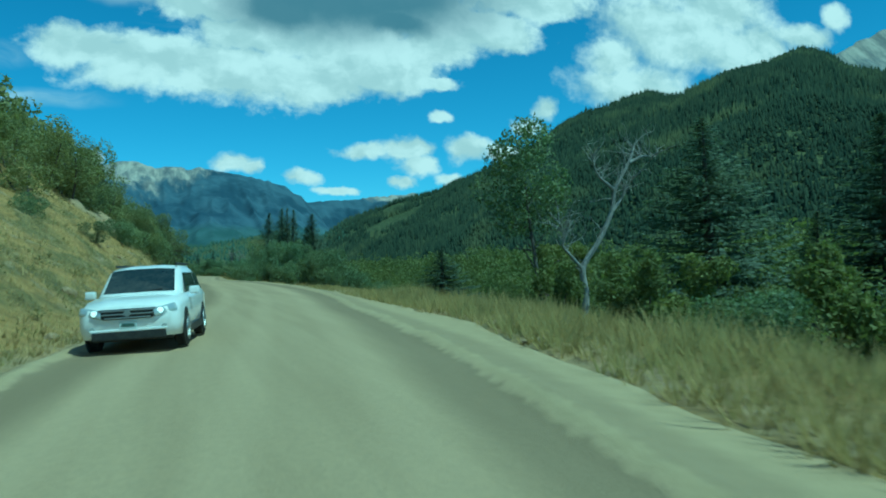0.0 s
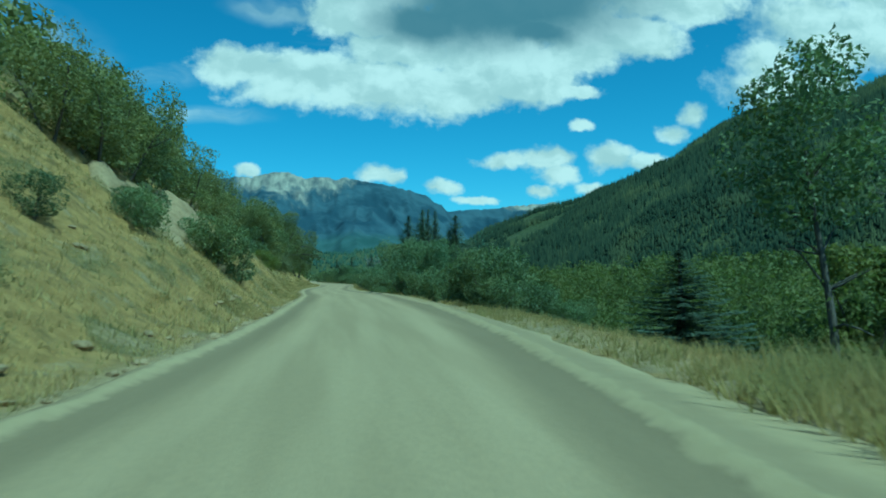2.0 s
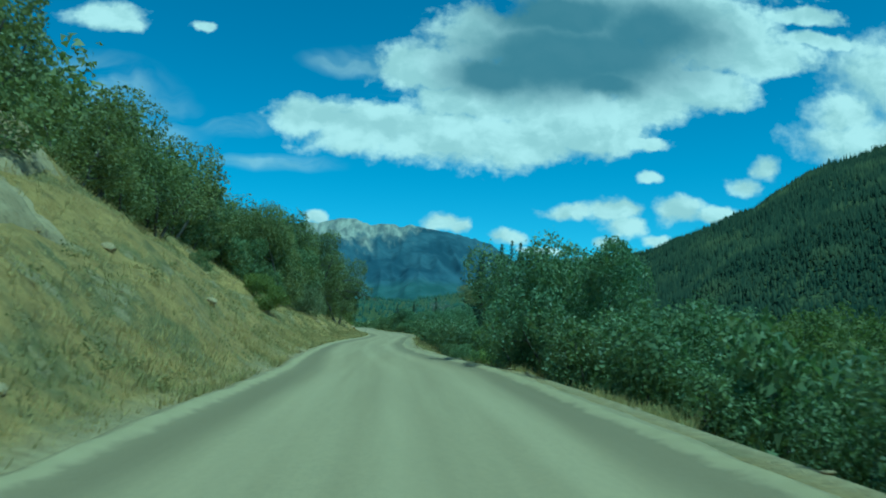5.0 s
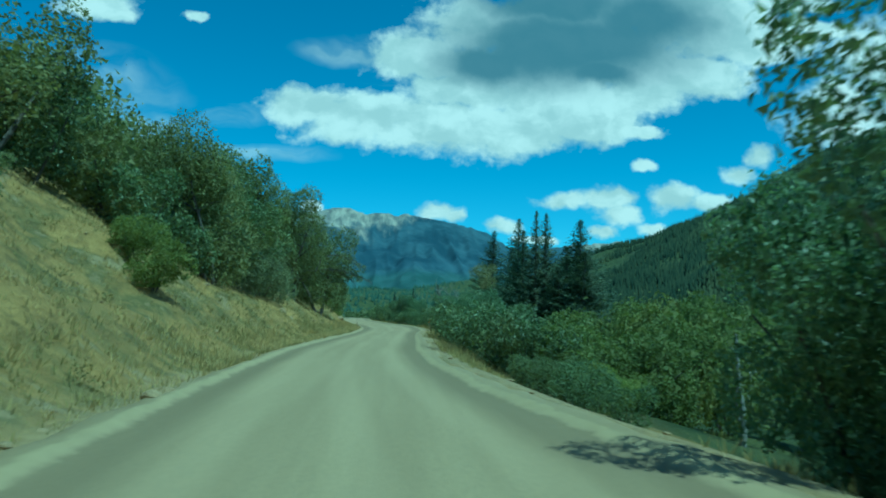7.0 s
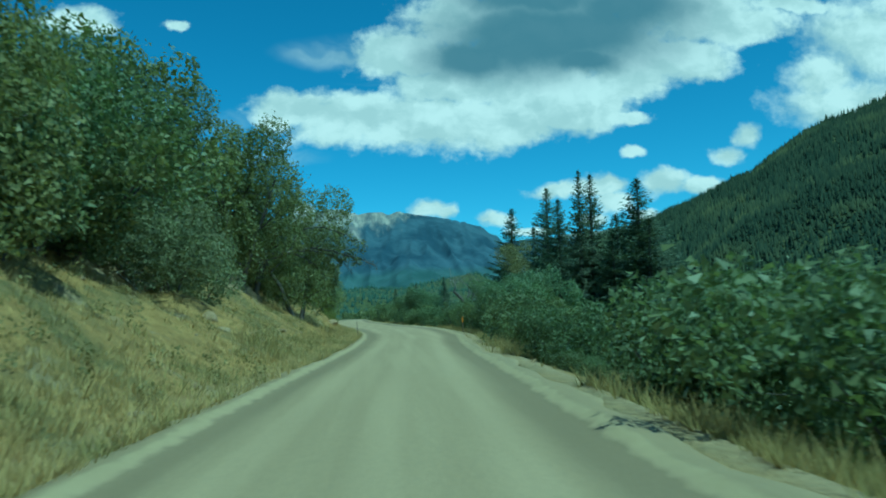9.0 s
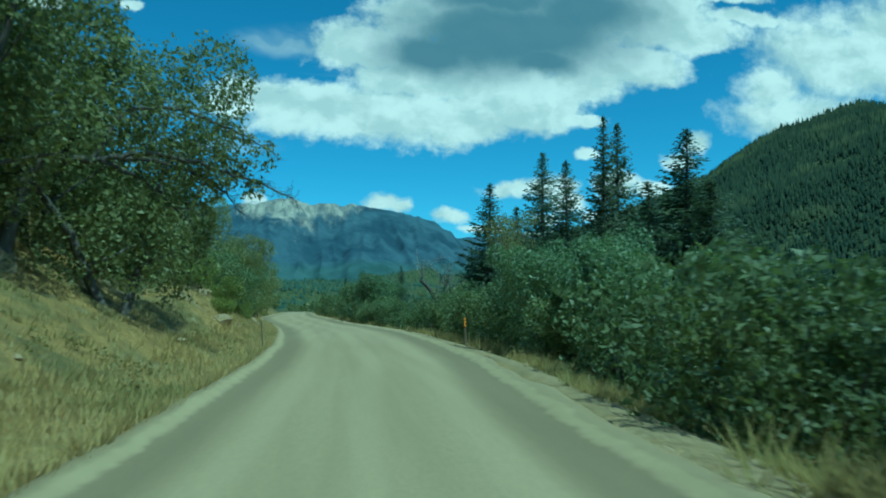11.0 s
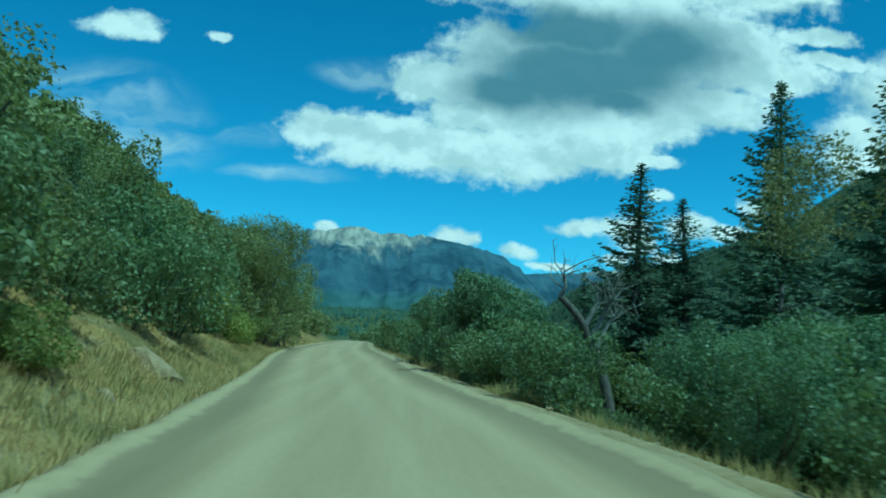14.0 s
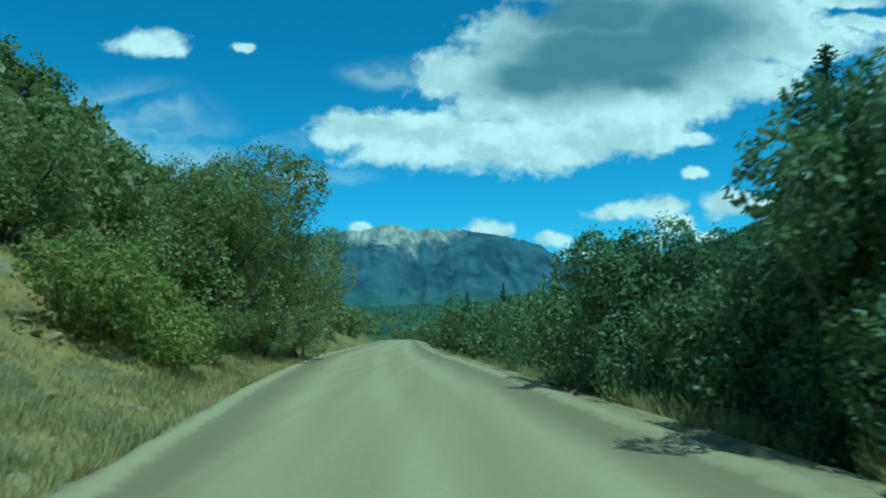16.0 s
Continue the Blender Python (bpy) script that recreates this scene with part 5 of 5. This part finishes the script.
def brushwood(x, y, z, seed, size, label):
    r = np.random.default_rng(seed)
    base = tagged(new("dead_roots"), label, "roots")
    for _ in range(16):
        start = r.normal(0, 0.25, 3) * size
        pts, rad = limb(r, start, (r.uniform(0.2, 1.0), r.uniform(-0.6, 0.3), r.uniform(-0.9, 0.25)), size * r.uniform(0.7, 1.6), r.uniform(0.02, 0.06), 0.3, 5)
        joined("branch", mesh_of("branch", *tube(pts, rad, 5), M_DEAD, smooth=True), base)
    base.matrix_world = pose(x, y, z)
    return base


for x, y, seed, size in [(-7.3, 154.4, 501, 1.9), (-6.6, 153.0, 502, 1.3), (-11.4, 140.2, 503, 1.3)]:
    brushwood(x, y, float(height(x, y)) + 0.35 * size, seed, size, "tangle of bleached dead roots and branches on the bank")


def suv():
    base = tagged(new("car"), "white mid-size family estate car with lit headlamps on the gravel road", "car")
    W2 = 0.93

    def shell(rows, mat, name, label=""):
        """A body through cross rows of y, and (half width, z) pairs from the sill to the middle of the top."""
        bm = bmesh.new()
        loops = []
        for y, pts in rows:
            ring = [(-w, z) for w, z in pts] + [(w, z) for w, z in reversed(pts)]
            loops.append([bm.verts.new((w, y, z)) for w, z in ring])
        for a, b in zip(loops, loops[1:]):
            for k in range(len(a) - 1):
                bm.faces.new((a[k], a[k + 1], b[k + 1], b[k]))
            bm.faces.new((a[-1], a[0], b[0], b[-1]))
        bm.faces.new(loops[0])
        bm.faces.new(list(reversed(loops[-1])))
        bmesh.ops.recalc_face_normals(bm, faces=bm.faces)
        for f in bm.faces:
            f.smooth = True
        return part(name, bm, mat, base, label)

    # y runs backwards from the nose at 0.
    low = [(0.0, [(0.70, 0.40), (0.78, 0.55), (0.77, 0.72), (0.70, 0.85), (0.35, 0.89)]), (0.10, [(0.84, 0.30), (0.90, 0.52), (0.89, 0.77), (0.79, 0.92), (0.35, 0.96)]),
           (0.45, [(0.91, 0.28), (W2 + 0.01, 0.55), (0.93, 0.85), (0.83, 1.0), (0.4, 1.035)]), (1.25, [(0.92, 0.26), (0.95, 0.60), (0.94, 0.92), (0.84, 1.06), (0.4, 1.10)]),
           (2.2, [(0.91, 0.25), (0.95, 0.60), (0.95, 0.95), (0.88, 1.08), (0.4, 1.10)]), (3.8, [(0.91, 0.27), (0.95, 0.62), (0.95, 0.97), (0.88, 1.10), (0.4, 1.12)]),
           (4.55, [(0.88, 0.36), (0.92, 0.62), (0.92, 0.95), (0.84, 1.10), (0.4, 1.12)]), (4.78, [(0.78, 0.45), (0.84, 0.62), (0.84, 0.92), (0.76, 1.05), (0.4, 1.08)])]
    shell(low, M_PAINT, "body")
    cabin = [(1.18, [(0.80, 1.00), (0.78, 1.08), (0.70, 1.10), (0.3, 1.11)]), (1.95, [(0.86, 1.02), (0.74, 1.50), (0.66, 1.60), (0.3, 1.64)]), (2.4, [(0.87, 1.02), (0.73, 1.55), (0.64, 1.67), (0.3, 1.70)]),
             (3.6, [(0.87, 1.03), (0.73, 1.55), (0.64, 1.66), (0.3, 1.69)]), (4.35, [(0.85, 1.04), (0.70, 1.50), (0.60, 1.60), (0.3, 1.63)]), (4.66, [(0.82, 1.04), (0.74, 1.25), (0.60, 1.30), (0.3, 1.32)])]
    shell(cabin, M_PAINT, "roof")

    def pane(name, corners, label="", thick=0.012, mat=M_GLASS):
        bm = bmesh.new()
        vs = [bm.verts.new(c) for c in corners]
        f = bm.faces.new(vs)
        bmesh.ops.recalc_face_normals(bm, faces=[f])
        bmesh.ops.solidify(bm, geom=[f], thickness=thick)
        return part(name, bm, mat, base, label)

    pane("windscreen", [(-0.70, 1.235, 1.135), (0.70, 1.235, 1.135), (0.635, 1.86, 1.592), (0.3, 1.87, 1.62), (-0.3, 1.87, 1.62), (-0.635, 1.86, 1.592)], "dark tinted windscreen")
    for side in (-1, 1):
        for y0, y1, y2, y3 in [(1.62, 2.58, 2.58, 2.08), (2.68, 3.48, 3.48, 2.68), (3.58, 4.36, 4.22, 3.58)]:
            pane("side_window", [(side * 0.862, y0, 1.10), (side * 0.862, y1, 1.10), (side * 0.752, y2, 1.50), (side * 0.752, y3, 1.50)])
        bm = box(0.22, 0.12, 0.17, side * 1.05, 1.62, 1.12, 0.045)
        part("door_mirror", bm, M_PAINT, base)
        lens = box(0.46, 0.16, 0.17, side * 0.665, 0.075, 0.80, 0.05, pose(0, 0, 0, -16, side * -12, side * 20))
        lamp = part("headlamp", lens, M_LENS, base, "clear swept-back headlamp")
        part("bulb", disc(0.055, 0.05, side * 0.60, -0.02, 0.80, "Y", 18), M_LAMP, lamp, "lit headlamp bulb")
        part("fog_lamp", disc(0.05, 0.06, side * 0.66, 0.02, 0.49, "Y"), M_LENS, base, "round fog lamp")
        part("roof_rail", box(0.04, 1.9, 0.05, side * 0.62, 3.1, 1.71, 0.015), M_TRIM, base)
        part("side_sill", box(0.06, 2.2, 0.16, side * 0.93, 2.4, 0.32, 0.02), M_TRIM, base)
        for y in (0.98, 3.77):
            part("wheel_arch", disc(0.41, 0.05, side * 0.925, y, 0.39, "X", 28, 0.01), M_TRIM, base)
            tyre = part("tyre", disc(0.36, 0.24, side * 0.85, y, 0.36, "X", 28, 0.04), M_RUBBER, base)
            part("rim", disc(0.24, 0.02, side * 0.975, y, 0.36, "X", 20, 0.006), M_CHROME, tyre, "silver wheel rim")
            for k in range(5):
                a = 2 * math.pi * k / 5
                part("spoke", box(0.02, 0.05, 0.2, side * 0.99, y + 0.11 * math.sin(a), 0.36 + 0.11 * math.cos(a), 0.006, pose(0, 0, 0, -math.degrees(a), 0, 0)), M_CHROME, tyre)
    mouth = box(1.02, 0.06, 0.20, 0, -0.02, 0.765, 0.03)
    for v in mouth.verts:
        v.co.x *= 1.0 + 0.75 * (v.co.z - 0.80)
    grille = part("grille", mouth, M_TRIM, base, "black grille with bright bars")
    for z, wide in ((0.695, 0.84), (0.765, 0.92), (0.835, 1.0)):
        part("grille_bar", box(wide, 0.03, 0.026, 0, -0.056, z, 0.006), M_CHROME, grille, "bright grille bar")
    part("badge", disc(0.062, 0.02, 0, -0.075, 0.775, "Y"), M_CHROME, base)
    part("bumper_intake", box(1.36, 0.10, 0.17, 0, 0.03, 0.35, 0.03), M_TRIM, base)
    part("bumper_lip", box(1.42, 0.10, 0.05, 0, 0.02, 0.455, 0.02), M_PAINT, base)
    plate = part("number_plate", box(0.32, 0.015, 0.16, 0, -0.022, 0.55, 0.004), M_PLATE, base)
    part("plate_bar", box(0.24, 0.006, 0.06, 0, -0.034, 0.55), M_INK, plate)
    part("wiper", box(0.6, 0.02, 0.02, 0.15, 1.25, 1.16, 0.0, pose(0, 0, 0, 0, -6, 4)), M_TRIM, base)
    part("underside", box(1.5, 3.9, 0.12, 0, 2.35, 0.27, 0.03), M_TRIM, base)
    return base


car = suv()
car.matrix_world = pose(-0.95, 15.8, 0.05, 0, -1.8, -8)

for ob in KEEP:
    for o in (*ob.children_recursive, ob):
        bpy.data.objects.remove(o)
